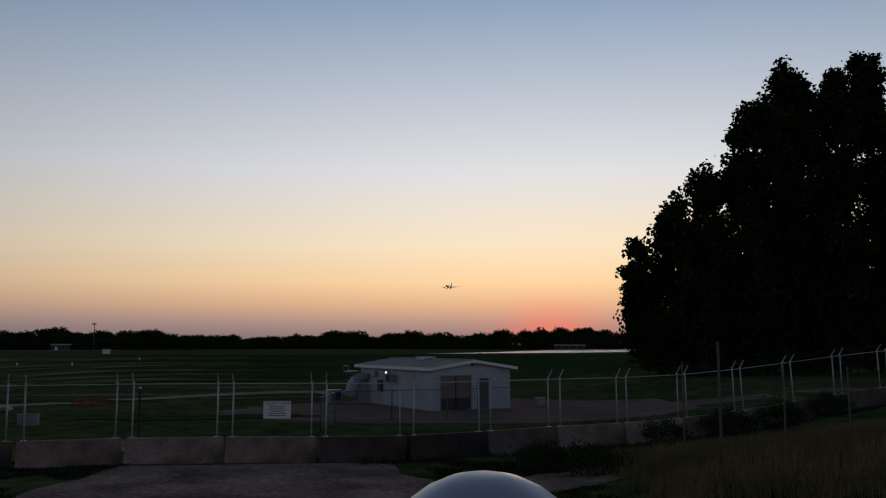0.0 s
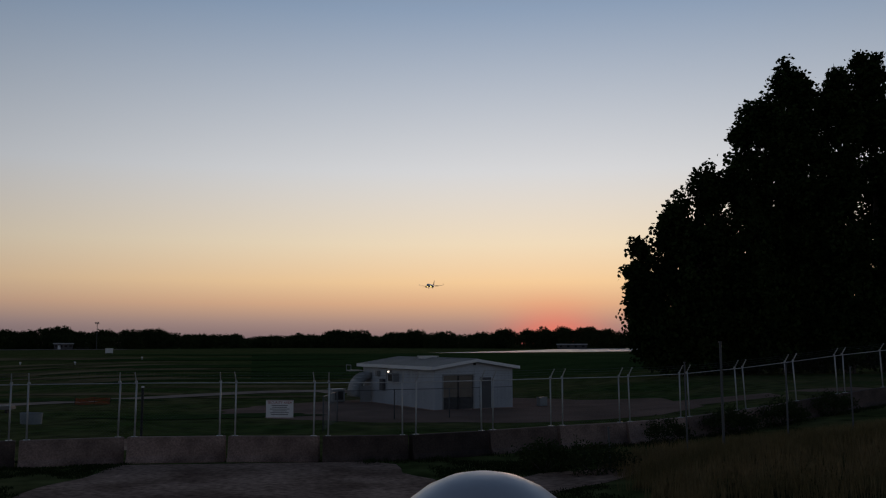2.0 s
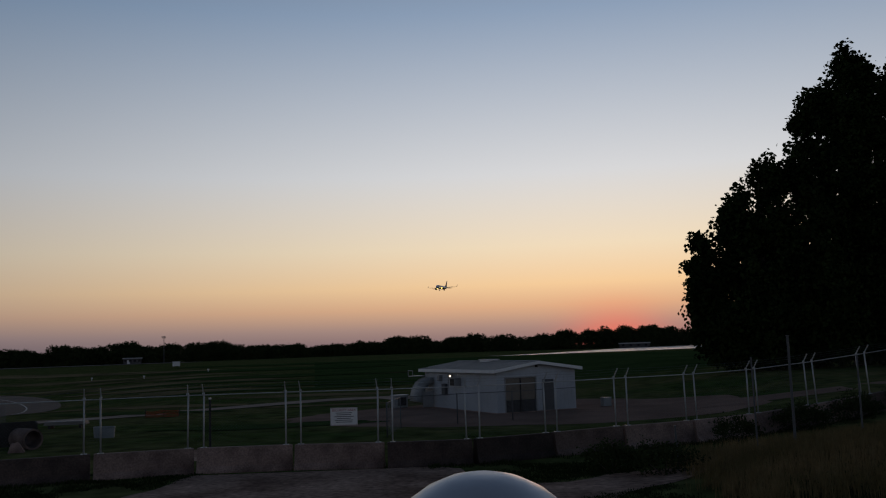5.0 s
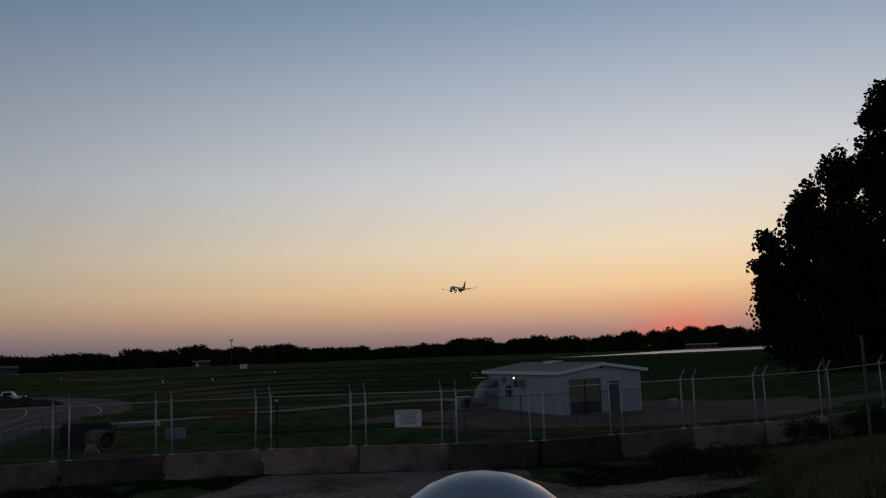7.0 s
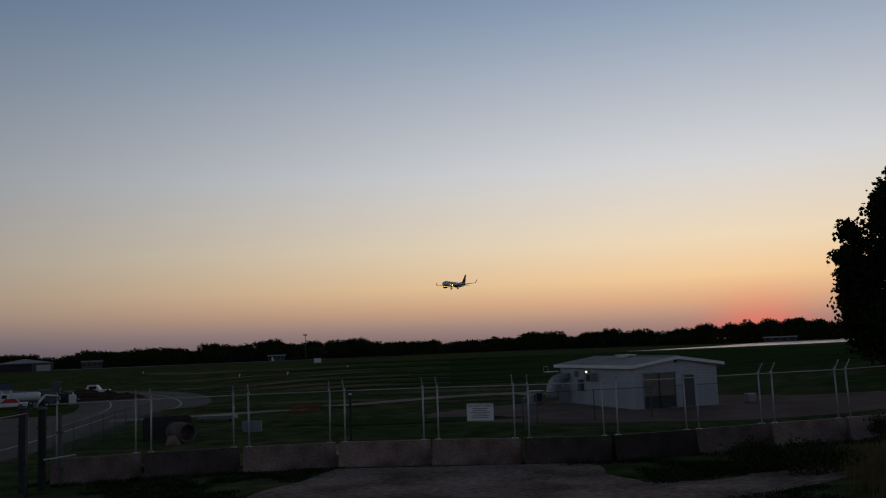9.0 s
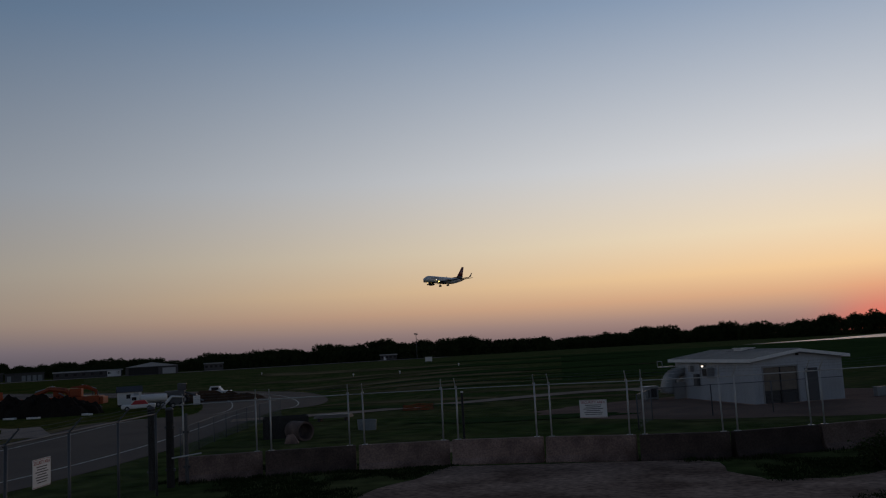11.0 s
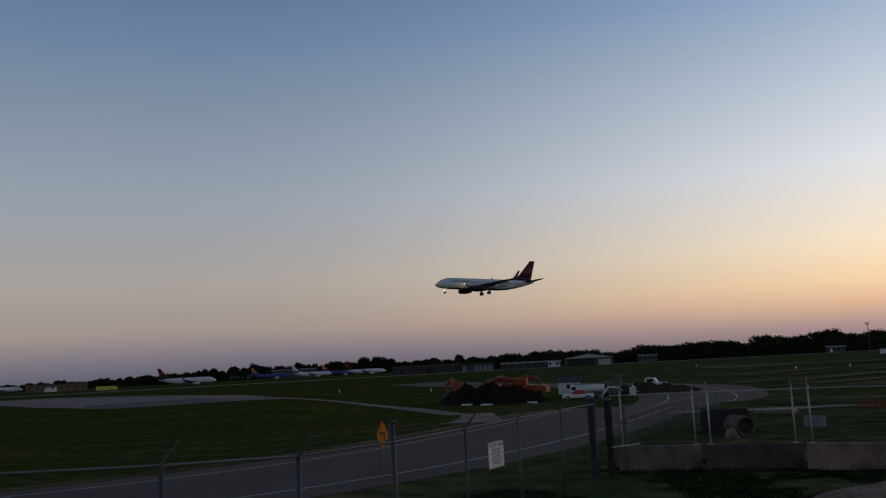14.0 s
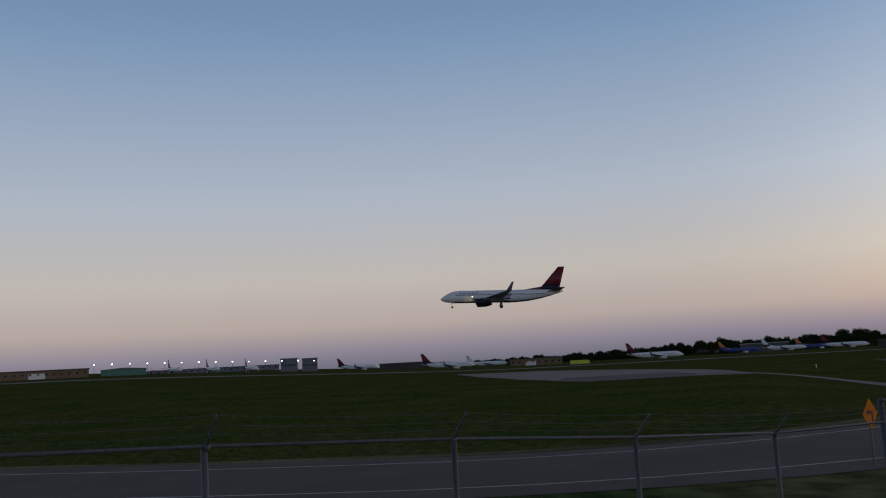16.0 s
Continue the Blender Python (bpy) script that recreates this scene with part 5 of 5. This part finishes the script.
    wheels(t, (2.7, -1.9, -3.0), -1.0, 1.0, 0.5, 0.3)
    # wheel loader
    t = thing("wheel_loader", pose(-79.86, 112.38, ground_z(-79.86, 112.38), 0, 0, 30), "dark wheel loader parked behind the tank truck", "loader")
    part("body", boxes((-2.2, 0.6, -0.8, 0.8, 0.8, 1.9), bevel=0.1), DARKSTEEL, t)
    c = part("cab", boxes((-0.4, 0.8, -0.65, 0.65, 1.91, 2.9), bevel=0.06), DARKSTEEL, t)
    part("cab_window", boxes((-0.3, 0.83, -0.55, 0.55, 2.05, 2.8)), GLASS, c)
    part("arm", pipe([(0.6, 0.5, 1.6), (2.2, 0.5, 1.0)], 0.12), DARKSTEEL, t)
    part("arm", pipe([(0.6, -0.5, 1.6), (2.2, -0.5, 1.0)], 0.12), DARKSTEEL, t)
    part("bucket", loft([[(2.2, y, 1.3), (2.4, y, 0.3), (3.2, y, 0.25), (2.5, y, 0.6)] for y in (-1.2, 1.2)]), DARKSTEEL, t)
    wheels(t, (0.5, -1.7), -1.0, 1.0, 0.65, 0.45)
    # skid steer with a pale bucket arm
    t = thing("skid_loader", pose(-73.14, 101.92, ground_z(-73.14, 101.92), 0, 0, 220), "small skid loader with white lift arms", "loader")
    part("body", boxes((-1.0, 0.7, -0.6, 0.6, 0.3, 1.5), bevel=0.08), DARKSTEEL, t)
    for y in (-0.75, 0.75):
        part("lift_arm", pipe([(-0.9, y, 1.35), (0.6, y, 1.5), (1.5, y, 0.5)], 0.10), WHITE, t)
    part("bucket", boxes((1.4, 1.9, -0.9, 0.9, 0.05, 0.5), bevel=0.04), GREY, t)
    wheels(t, (-0.6, 0.5), -0.75, 0.75, 0.36, 0.25)
    # white crew truck
    t = thing("pickup_truck", pose(-84.73, 128.47, ground_z(-84.73, 128.47), 0, 0, 20), "white crew pickup parked at the road bend", "pickup truck")
    part("body", boxes((-2.6, 2.6, -0.95, 0.95, 0.45, 1.05), bevel=0.1), WHITE, t)
    c = part("cab", loft([[(-0.9, -0.85, 1.05), (1.3, -0.85, 1.05), (1.3, 0.85, 1.05), (-0.9, 0.85, 1.05)], [(-0.6, -0.75, 1.8), (0.7, -0.75, 1.8), (0.7, 0.75, 1.8), (-0.6, 0.75, 1.8)]]), WHITE, t)
    part("window", boxes((-0.4, 0.75, -0.84, 0.84, 1.2, 1.65)), GLASS, c)
    part("bumper", boxes((2.6, 2.72, -0.9, 0.9, 0.45, 0.65)), GREY, t)
    wheels(t, (-1.6, 1.6), -0.85, 0.85, 0.38, 0.25)
    # red and white car half behind the grass
    t = thing("car", pose(-76.49, 98.54, ground_z(-76.49, 98.54), 0, 0, 215), "low red and white car among the machines", "car")
    part("body", boxes((-2.1, 2.1, -0.85, 0.85, 0.3, 0.8), bevel=0.12), WHITE, t)
    part("cabin", loft([[(-1.2, -0.78, 0.8), (0.9, -0.78, 0.8), (0.9, 0.78, 0.8), (-1.2, 0.78, 0.8)], [(-0.8, -0.65, 1.3), (0.4, -0.65, 1.3), (0.4, 0.65, 1.3), (-0.8, 0.65, 1.3)]]), RED, t)
    wheels(t, (-1.35, 1.35), -0.78, 0.78, 0.31, 0.2)
    # porta boxes
    for k, (x, y) in enumerate(((-73.27, 106.65), (-83.19, 98.06))):
        t = thing("white_crate", pose(x, y, ground_z(x, y), 0, 0, 35), "tall white crate standing among the machines", "crate", "white crates")
        part("body", boxes((-0.45, 0.45, -0.45, 0.45, 0.04, 1.25), bevel=0.03), WHITE, t)
        part("pallet", boxes((-0.5, 0.5, -0.5, 0.5, 0.0, 0.038)), TIMBER, t)


SOIL = material("black_soil", (0.022, 0.017, 0.014), 0.95, 0, 0.4, 0.8, 6, 0.8, spec=0.1)
plant_yard()


# ---------------------------------------------------------------- the far airfield
def parked(az_tail, az_nose, name, label, body, belly, fin, wing, t_tail=False, titles=False, winglet=True):
    mid = (az_tail + az_nose) / 2
    d = 39.5 / (2 * math.tan(radians(abs(az_tail - az_nose) / 2)))
    p = polar(az_nose, d)
    return airliner(name, pose(p.x, p.y, ground_z(p.x, p.y) + 2.96, 0, 0, mid - 90), label, body, belly, fin, wing, False, t_tail, "waiting airliners", winglet, titles)


parked(81.38, 78.81, "waiting_airliner", "white airliner with a dark red fin waiting on the taxiway", AIRWHITE, NAVY, FINRED, WINGGREY)
parked(76.14, 72.77, "waiting_airliner", "white airliner with a dark red fin waiting on the taxiway", AIRWHITE, NAVY, FINRED, WINGGREY)
parked(73.33, 70.71, "waiting_airliner", "plain white high-tailed airliner behind others", AIRWHITE, AIRWHITE, AIRWHITE, WINGGREY, True, winglet=False)
parked(63.40, 60.00, "waiting_airliner", "white airliner with a dark red fin waiting on the taxiway", AIRWHITE, AIRWHITE, FINRED, WINGGREY)
parked(57.93, 55.57, "waiting_airliner", "blue airliner with an orange fin in the taxi queue", BLUE, BLUE, FINORANGE, WINGGREY)
parked(55.47, 53.02, "waiting_airliner", "plain white airliner in the taxi queue", AIRWHITE, AIRWHITE, AIRWHITE, WINGGREY)
parked(53.63, 51.42, "waiting_airliner", "blue airliner with an orange fin in the taxi queue", BLUE, BLUE, FINORANGE, WINGGREY)
parked(52.22, 49.66, "waiting_airliner", "white airliner with a dark red fin in the taxi queue", AIRWHITE, AIRWHITE, FINRED, WINGGREY)
parked(47.52, 45.73, "waiting_airliner", "small white high-tailed airliner on the taxiway", AIRWHITE, AIRWHITE, FINRED, WINGGREY, True, winglet=False)


def far_building(az0, az1, d, h, wall, roof, label, gable=0.0, depth=24.0, doors=(), windows=0, name="far_building"):
    """A building square to the line of sight, from az0 (left) to az1."""
    mid = (az0 + az1) / 2
    w = 2 * d * math.tan(radians(abs(az0 - az1) / 2))
    p = polar(mid, d)
    t = thing(name, pose(p.x, p.y, ground_z(p.x, p.y) - 0.1, 0, 0, mid), label, "building")
    part("wall", boxes((-w / 2, w / 2, 0, depth, 0, h)), wall, t)
    if gable:
        ring = lambda y: [(-w / 2 - 0.6, y, h + 0.01), (0, y, h + gable), (w / 2 + 0.6, y, h + 0.01)]
        part("roof", loft([ring(-0.8), ring(depth + 0.8)]), roof, t)
    else:
        part("roof", boxes((-w / 2 - 0.5, w / 2 + 0.5, -0.5, depth + 0.5, h + 0.01, h + 0.7)), roof, t)
    for a, b, z, m in doors:
        part("door", boxes((-w / 2 + a * w, -w / 2 + b * w, -0.08, -0.01, 0.1, z)), m, t)
    for k in range(windows):
        x = -w / 2 + (k + 0.5) * w / windows
        part("window", boxes((x - 0.8, x + 0.8, -0.08, -0.01, h * 0.45, h * 0.45 + 1.4)), GLASS, t)
    return t


def make_airfield():
    # hangar's open front is a near-black sheet, inner shade in its colour
    far_building(38.52, 35.52, 535, 4.6, FARWALL, FARROOF, "low wide hangar with pale gable roof, dark open front", 2.4, 40, ((0.06, 0.62, 4.2, DARK), (0.7, 0.95, 3.6, FARROOF)), name="hangar")
    far_building(42.45, 38.70, 556, 3.6, FARWALL, FARROOF, "long low building with a pale flat roof", 0, 20, ((0.78, 0.98, 3.6, WHITE),), 8)
    far_building(44.95, 42.92, 599, 4.4, FARWALL, FARWALL, "grey workshop building with a row of white doors", 0, 24, ((0.05, 0.15, 3.4, SHEET), (0.42, 0.52, 3.4, SHEET), (0.56, 0.66, 3.4, SHEET), (0.7, 0.8, 3.4, SHEET), (0.84, 0.95, 3.4, SHEET)))
    far_building(49.22, 45.05, 642, 5.0, FARWALL, FARWALL, "long grey airfield building", 0, 24, ((0.1, 0.14, 4, DARK), (0.5, 0.6, 4, DARK)), 10)
    far_building(34.01, 32.88, 599, 4.2, FARWALL, FARROOF, "small building with a pale roof among trees", 0, 12, (), 4)
    far_building(31.75, 30.90, 642, 3.6, FARWALL, FARWALL, "small low grey building among trees", 0, 12, (), 3)
    far_building(23.27, 22.24, 599, 3.4, FARWALL, FARROOF, "small building with a pale roof at the wood edge", 0, 12, ((0.2, 0.35, 2.6, WHITE),), 4)
    far_building(22.05, 21.39, 620, 3.8, FARWALL, FARROOF, "small building with a pale roof at the wood edge", 0, 12, (), 3)
    far_building(-6.99, -8.83, 599, 2.8, FARWALL, FARROOF, "small building with a pale roof below the wooded rise", 0, 12, (), 4)
    # terminal side
    far_building(101.79, 95.95, 684, 5.5, TANBRICK, FARWALL, "long tan brick terminal building", 0, 40, ((0.45, 0.6, 4, WHITE),), 14, "terminal")
    far_building(95.30, 92.75, 749, 5.0, FARGREEN, FARGREEN, "low green-roofed airfield building", 1.2, 40)
    # concourse and tower blocks carry the distance haze in their wall colour
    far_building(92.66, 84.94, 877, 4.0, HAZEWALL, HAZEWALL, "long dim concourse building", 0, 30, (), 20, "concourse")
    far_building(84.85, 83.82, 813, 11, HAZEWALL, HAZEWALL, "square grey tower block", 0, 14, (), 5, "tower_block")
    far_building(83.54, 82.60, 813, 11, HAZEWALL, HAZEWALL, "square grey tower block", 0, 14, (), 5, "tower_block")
    far_building(78.76, 75.95, 920, 6.0, FARWALL, FARWALL, "long dark hangar behind the taxiway", 0, 30)
    far_building(70.61, 67.33, 855, 6.0, TANBRICK, FARWALL, "low tan building beyond the taxiway", 0, 20, ((0.3, 0.5, 4, WHITE),), 8)
    far_building(56.70, 53.96, 1123, 10.0, FARWALL, FARROOF, "long pale-roofed building behind the taxi queue", 0, 30)
    # white noses of airliners at the concourse
    for az in (90.78, 88.57, 86.26):
        p = polar(az, 749)
        t = airliner("parked_airliner", pose(p.x, p.y, ground_z(p.x, p.y) + 2.96, 0, 0, az + 195), "white airliner parked at the concourse", AIRWHITE, AIRWHITE, FINRED, WINGGREY, False, False, "airliners at the concourse", True, False)
    # row of lamp masts
    base = None
    for k in range(14):
        az = 95.67 - k * 12.88 / 13
        p = polar(az, 695)
        h = 10.2 + 0.5 * math.sin(k * 1.7)
        m = pose(p.x, p.y, ground_z(p.x, p.y), 0, 0, az)
        if base is None:
            base = thing("apron_lamp_mast", m, "apron floodlight mast with a bright white lamp", "lamp mast", "apron lamp masts")
            part("pole", tube(bmesh.new(), (0, 0, -0.2), (0, 0, 9.0), 0.14, 0.09, 8), DARKSTEEL, base)
            part("crossarm", boxes((-1.3, 1.3, -0.1, 0.1, 8.7, 8.9)), DARKSTEEL, base)
            bm = bmesh.new()
            dome(bm, (0, -0.5, 8.6), 0.5, 0.3, 0.34)
            part("lamp", bm, COLDGLOW, base)
        else:
            copy_thing(base, m)
    # tall mast by the woods
    p = polar(20.97, 598.83)
    t = thing("light_mast", pose(p.x, p.y, 0), "tall thin mast with a platform of lamps above the woods", "mast")
    part("pole", tube(bmesh.new(), (0, 0, -0.2), (0, 0, 16.5), 0.28, 0.16, 8), DARKSTEEL, t)
    part("platform", boxes((-1.2, 1.2, -0.5, 0.5, 15.6, 16.0)), DARKSTEEL, t)
    for x in (-0.9, 0.0, 0.9):
        part("lamp_head", boxes((x - 0.3, x + 0.3, -0.7, -0.501, 16.21, 16.8)), DARKSTEEL, t)
    # white instrument box in the field
    p = polar(20.26, 352.88)
    t = thing("instrument_hut", pose(p.x, p.y, 0, 0, 0, 22), "small white instrument hut standing in the field", "hut")
    part("body", boxes((-1.3, 1.3, -0.8, 0.8, 0.3, 1.9), bevel=0.04), WHITE, t)
    part("leg", boxes((-1.2, -1.0, -0.7, 0.7, -0.05, 0.298), (1.0, 1.2, -0.7, 0.7, -0.05, 0.298)), GREY, t)
    part("roof", boxes((-1.45, 1.45, -0.95, 0.95, 1.905, 2.0)), WHITE, t)
    # yellow fire truck
    p = polar(66.30, 513.28)
    t = thing("fire_truck", pose(p.x, p.y, ground_z(p.x, p.y), 0, 0, -18 + 90), "lime yellow airfield fire truck on the taxiway", "fire truck")
    part("body", boxes((-5, 3.2, -1.4, 1.4, 0.9, 3.0), bevel=0.1), LIME, t)
    c = part("cab", boxes((3.21, 5.4, -1.4, 1.4, 0.9, 2.8), bevel=0.15), LIME, t)
    part("windscreen", boxes((5.38, 5.43, -1.2, 1.2, 1.7, 2.6)), GLASS, c)
    part("turret", tube(bmesh.new(), (4.0, 0, 2.81), (4.0, 0, 3.2), 0.3, n=10), GREY, t)
    wheels(t, (-3.8, -2.2, 2.2, 4.0), -1.2, 1.2, 0.7, 0.4)
    # taxiway edge markers
    mk = None
    for k, (az, d) in enumerate(((52.6, 214), (46.9, 203), (42.8, 246), (30.6, 278), (25.0, 214), (22.1, 192), (18.4, 225))):
        p = polar(az, d)
        m = pose(p.x, p.y, ground_z(p.x, p.y))
        if mk is None:
            mk = thing("taxiway_marker", m @ Matrix.Scale(0.6, 4), "small pale taxiway edge marker on the grass", "marker", "taxiway markers")
            part("post", tube(bmesh.new(), (0, 0, 0), (0, 0, 0.7), 0.12, n=8), WHITE, mk)
            part("head", boxes((-0.3, 0.3, -0.08, 0.08, 0.7, 1.2)), WHITE, mk)
        else:
            copy_thing(mk, m)


make_airfield()


# ---------------------------------------------------------------- grass and weeds
def blades(name, spots, hgt, lean, mat, per, seed, label, category, wide=0.012):
    rng = np.random.default_rng(seed)
    v, f = [], []
    for x, y in spots:
        z = ground_z(x, y)
        for _ in range(per):
            bx, by = x + rng.normal(0, 0.12), y + rng.normal(0, 0.12)
            h = hgt * rng.uniform(0.45, 1.2)
            a = rng.uniform(0, math.tau)
            lx, ly = math.cos(a) * lean * h * rng.uniform(0.2, 1), math.sin(a) * lean * h * rng.uniform(0.2, 1)
            wx, wy = -math.sin(a) * wide, math.cos(a) * wide
            k = len(v)
            v += [(bx - wx, by - wy, z - 0.02), (bx + wx, by + wy, z - 0.02), (bx + lx * 0.4 + wx * 0.8, by + ly * 0.4 + wy * 0.8, z + h * 0.6), (bx + lx * 0.4 - wx * 0.8, by + ly * 0.4 - wy * 0.8, z + h * 0.6), (bx + lx, by + ly, z + h)]
            f += [(k, k + 1, k + 2, k + 3), (k + 3, k + 2, k + 4)]
    me = bpy.data.meshes.new(name)
    me.from_pydata(v, [], f)
    me.materials.append(mat)
    tagged(new(name, me), label, category, kind="stuff")


def make_growth():
    rng = np.random.default_rng(3)
    tall = []
    while len(tall) < 6400:
        x, y = rng.uniform(4, 26), rng.uniform(20, 36)
        c = 25.7 + 0.235 * (x - 8)
        if abs(y - c) < 4.7 + 1.2 * noise.noise((x * 0.3, y * 0.3, 1)) and x > 5.0 + 1.0 * noise.noise((y, 0, 0)):
            tall.append((x, y))
    blades("tall_grass", tall, 0.46, 0.4, STALK, 9, 4, "tall seeding dry grass on the bank", "grass", 0.007)
    low = []
    for p, q in zip(JOINTS, JOINTS[1:]):
        for _ in range(45):
            s = rng.uniform(0, 1)
            off = rng.uniform(0.32, 0.9)
            d = Vector(q) - Vector(p)
            nrm = Vector((d.y, -d.x)).normalized()
            c = Vector(p) + d * s + nrm * off
            if noise.noise((c.x * 0.4, c.y * 0.4, 9)) > -0.05 and not -10.5 < c.x < -2.5:
                low.append((c.x, c.y))
    blades("weeds", low, 0.13, 0.9, WEED, 8, 6, "dark weeds along the foot of the concrete blocks", "weeds", 0.016)
    turf = []
    while len(turf) < 7000:
        x, y = rng.uniform(-19, 10), rng.uniform(17, 29.5)
        if noise.noise((x * 0.25, y * 0.25, 2)) + 0.25 * noise.noise((x, y, 5)) > -0.02 and not (abs(x + 5.2) < 0.5 * (12.4 - 0.25 * (y - 17)) and y < 30) and not (abs(y - (23.1 + 0.75 * x)) < 1.6 and -5 < x < 5.5):
            turf.append((x, y))
    blades("turf", turf, 0.06, 0.9, WEED, 7, 8, "short dark uneven turf before the concrete blocks", "grass", 0.014)
    # bushes: one dark clump by the bank, one line along the bank fence
    for i, (x, y, rx, rz) in enumerate(((2.9, 27.2, 1.0, 0.5), (4.3, 26.4, 1.1, 0.5), (8.08, 33.75, 1.0, 0.5), (11.25, 36.24, 1.3, 0.6), (13.82, 37.86, 1.2, 0.6), (16.81, 39.96, 1.2, 0.55))):
        z = ground_z(x, y)
        t = thing("bush", pose(x, y, z), "low dark ragged bush at the foot of the bank", "bush", "low bushes")
        sp = lobes_to_spots([(0, rz * 0.6, rx, rz), (rx * 0.6, rz * 0.4, rx * 0.6, rz * 0.7), (-rx * 0.6, rz * 0.3, rx * 0.6, rz * 0.6)], 75, 60 + i)
        sp = [s for s in sp if s[2] > 0.02] + [(a * 0.25 * rx, b * 0.2, 0.1) for a in (-2, -1, 0, 1, 2) for b in (-1, 0, 1)]
        shared("crown", leaves("crown", sp, 0.05, FARLEAF, 18, 0.10, 80 + i), t, Matrix())
        bm = bmesh.new()
        for k in range(5):
            a = k * math.tau / 5
            tube(bm, (0, 0, -0.05), (math.cos(a) * rx * 0.5, math.sin(a) * rx * 0.4, rz * 0.7), 0.02, 0.008, 5)
        part("stems", bm, BARK, t)


make_growth()


# ---------------------------------------------------------------- silver cap carried in front of the lens
def make_dome():
    d = thing("camera_rig_cap", pose(0, 0.5, 3.5), "rounded satin silver cap of the hand-held camera rig", "camera rig")
    prof = [(0.0, 0.0692), (0.012, 0.0682), (0.024, 0.0650), (0.036, 0.0592), (0.047, 0.0508), (0.057, 0.0392), (0.064, 0.0262), (0.0675, 0.012), (0.0680, 0.0)]
    rings = [[(x * math.sin(k * math.tau / 48), y, x * math.cos(k * math.tau / 48)) for k in range(48)] for x, y in prof[1:]]
    rings += [[(0.066 * math.sin(k * math.tau / 48), -0.05, 0.066 * math.cos(k * math.tau / 48)) for k in range(48)]]
    part("shell", loft(rings), SILVER, d, smooth=True)
    part("collar", loft([[(r * math.sin(k * math.tau / 48), y, r * math.cos(k * math.tau / 48)) for k in range(48)] for y, r in ((-0.05, 0.0665), (-0.052, 0.069), (-0.075, 0.069), (-0.077, 0.0665))]), BLACK, d, smooth=True)
    return d


DOME = make_dome()

# ---------------------------------------------------------------- what moves
# seconds and the place of the airliner's nose
FLIGHT = [
    (0, 4.6, 1446.1, 95.47),
    (0.5, -4.3, 1403.1, 91.95),
    (1, -10.7, 1360.0, 89.19),
    (1.5, -17.5, 1317.0, 87.59),
    (2, -25.8, 1274.1, 85.14),
    (2.5, -31.6, 1231.1, 83.05),
    (3, -42.7, 1188.1, 81.11),
    (3.5, -49.9, 1145.2, 79.53),
    (4, -58.4, 1102.3, 76.90),
    (6.5, -100.2, 888.1, 65.83),
    (7, -108.4, 845.4, 63.07),
    (7.5, -116.6, 802.7, 61.36),
    (8, -126.3, 759.9, 58.56),
    (8.2, -130.6, 742.7, 57.13),
    (10.3, -170.3, 557.5, 48.80),
    (10.5, -173.7, 538.3, 48.13),
    (11, -181.0, 488.4, 45.27),
    (11.5, -186.9, 435.8, 42.21),
    (12, -192.2, 382.0, 39.36),
    (12.5, -196.3, 331.6, 36.71),
    (13, -202.1, 287.2, 34.24),
    (13.5, -211.8, 249.2, 32.58),
    (14, -225.3, 215.0, 31.86),
    (14.5, -241.2, 181.4, 30.45),
    (15, -255.5, 148.2, 29.10),
    (15.5, -269.3, 112.2, 26.97),
    (16, -281.0, 76.7, 25.01),
]


def motions():
    walk(FLYING, [(t, pose(x, y, z, 1.0 + 1.3 * smooth01(10, 13.5, t), 0, 165.5 - 5.0 * smooth01(6, 13, t))) for t, x, y, z in FLIGHT])
    rig = []
    for t, a, b, c in PATH:
        drop = -0.0032 * smooth01(7, 8, t) if t < 9 else -0.12
        rig.append((t, aim(a, b, c) @ pose(0.0245, -0.2018 + drop, -0.5348)))
    walk(DOME, rig)


motions()
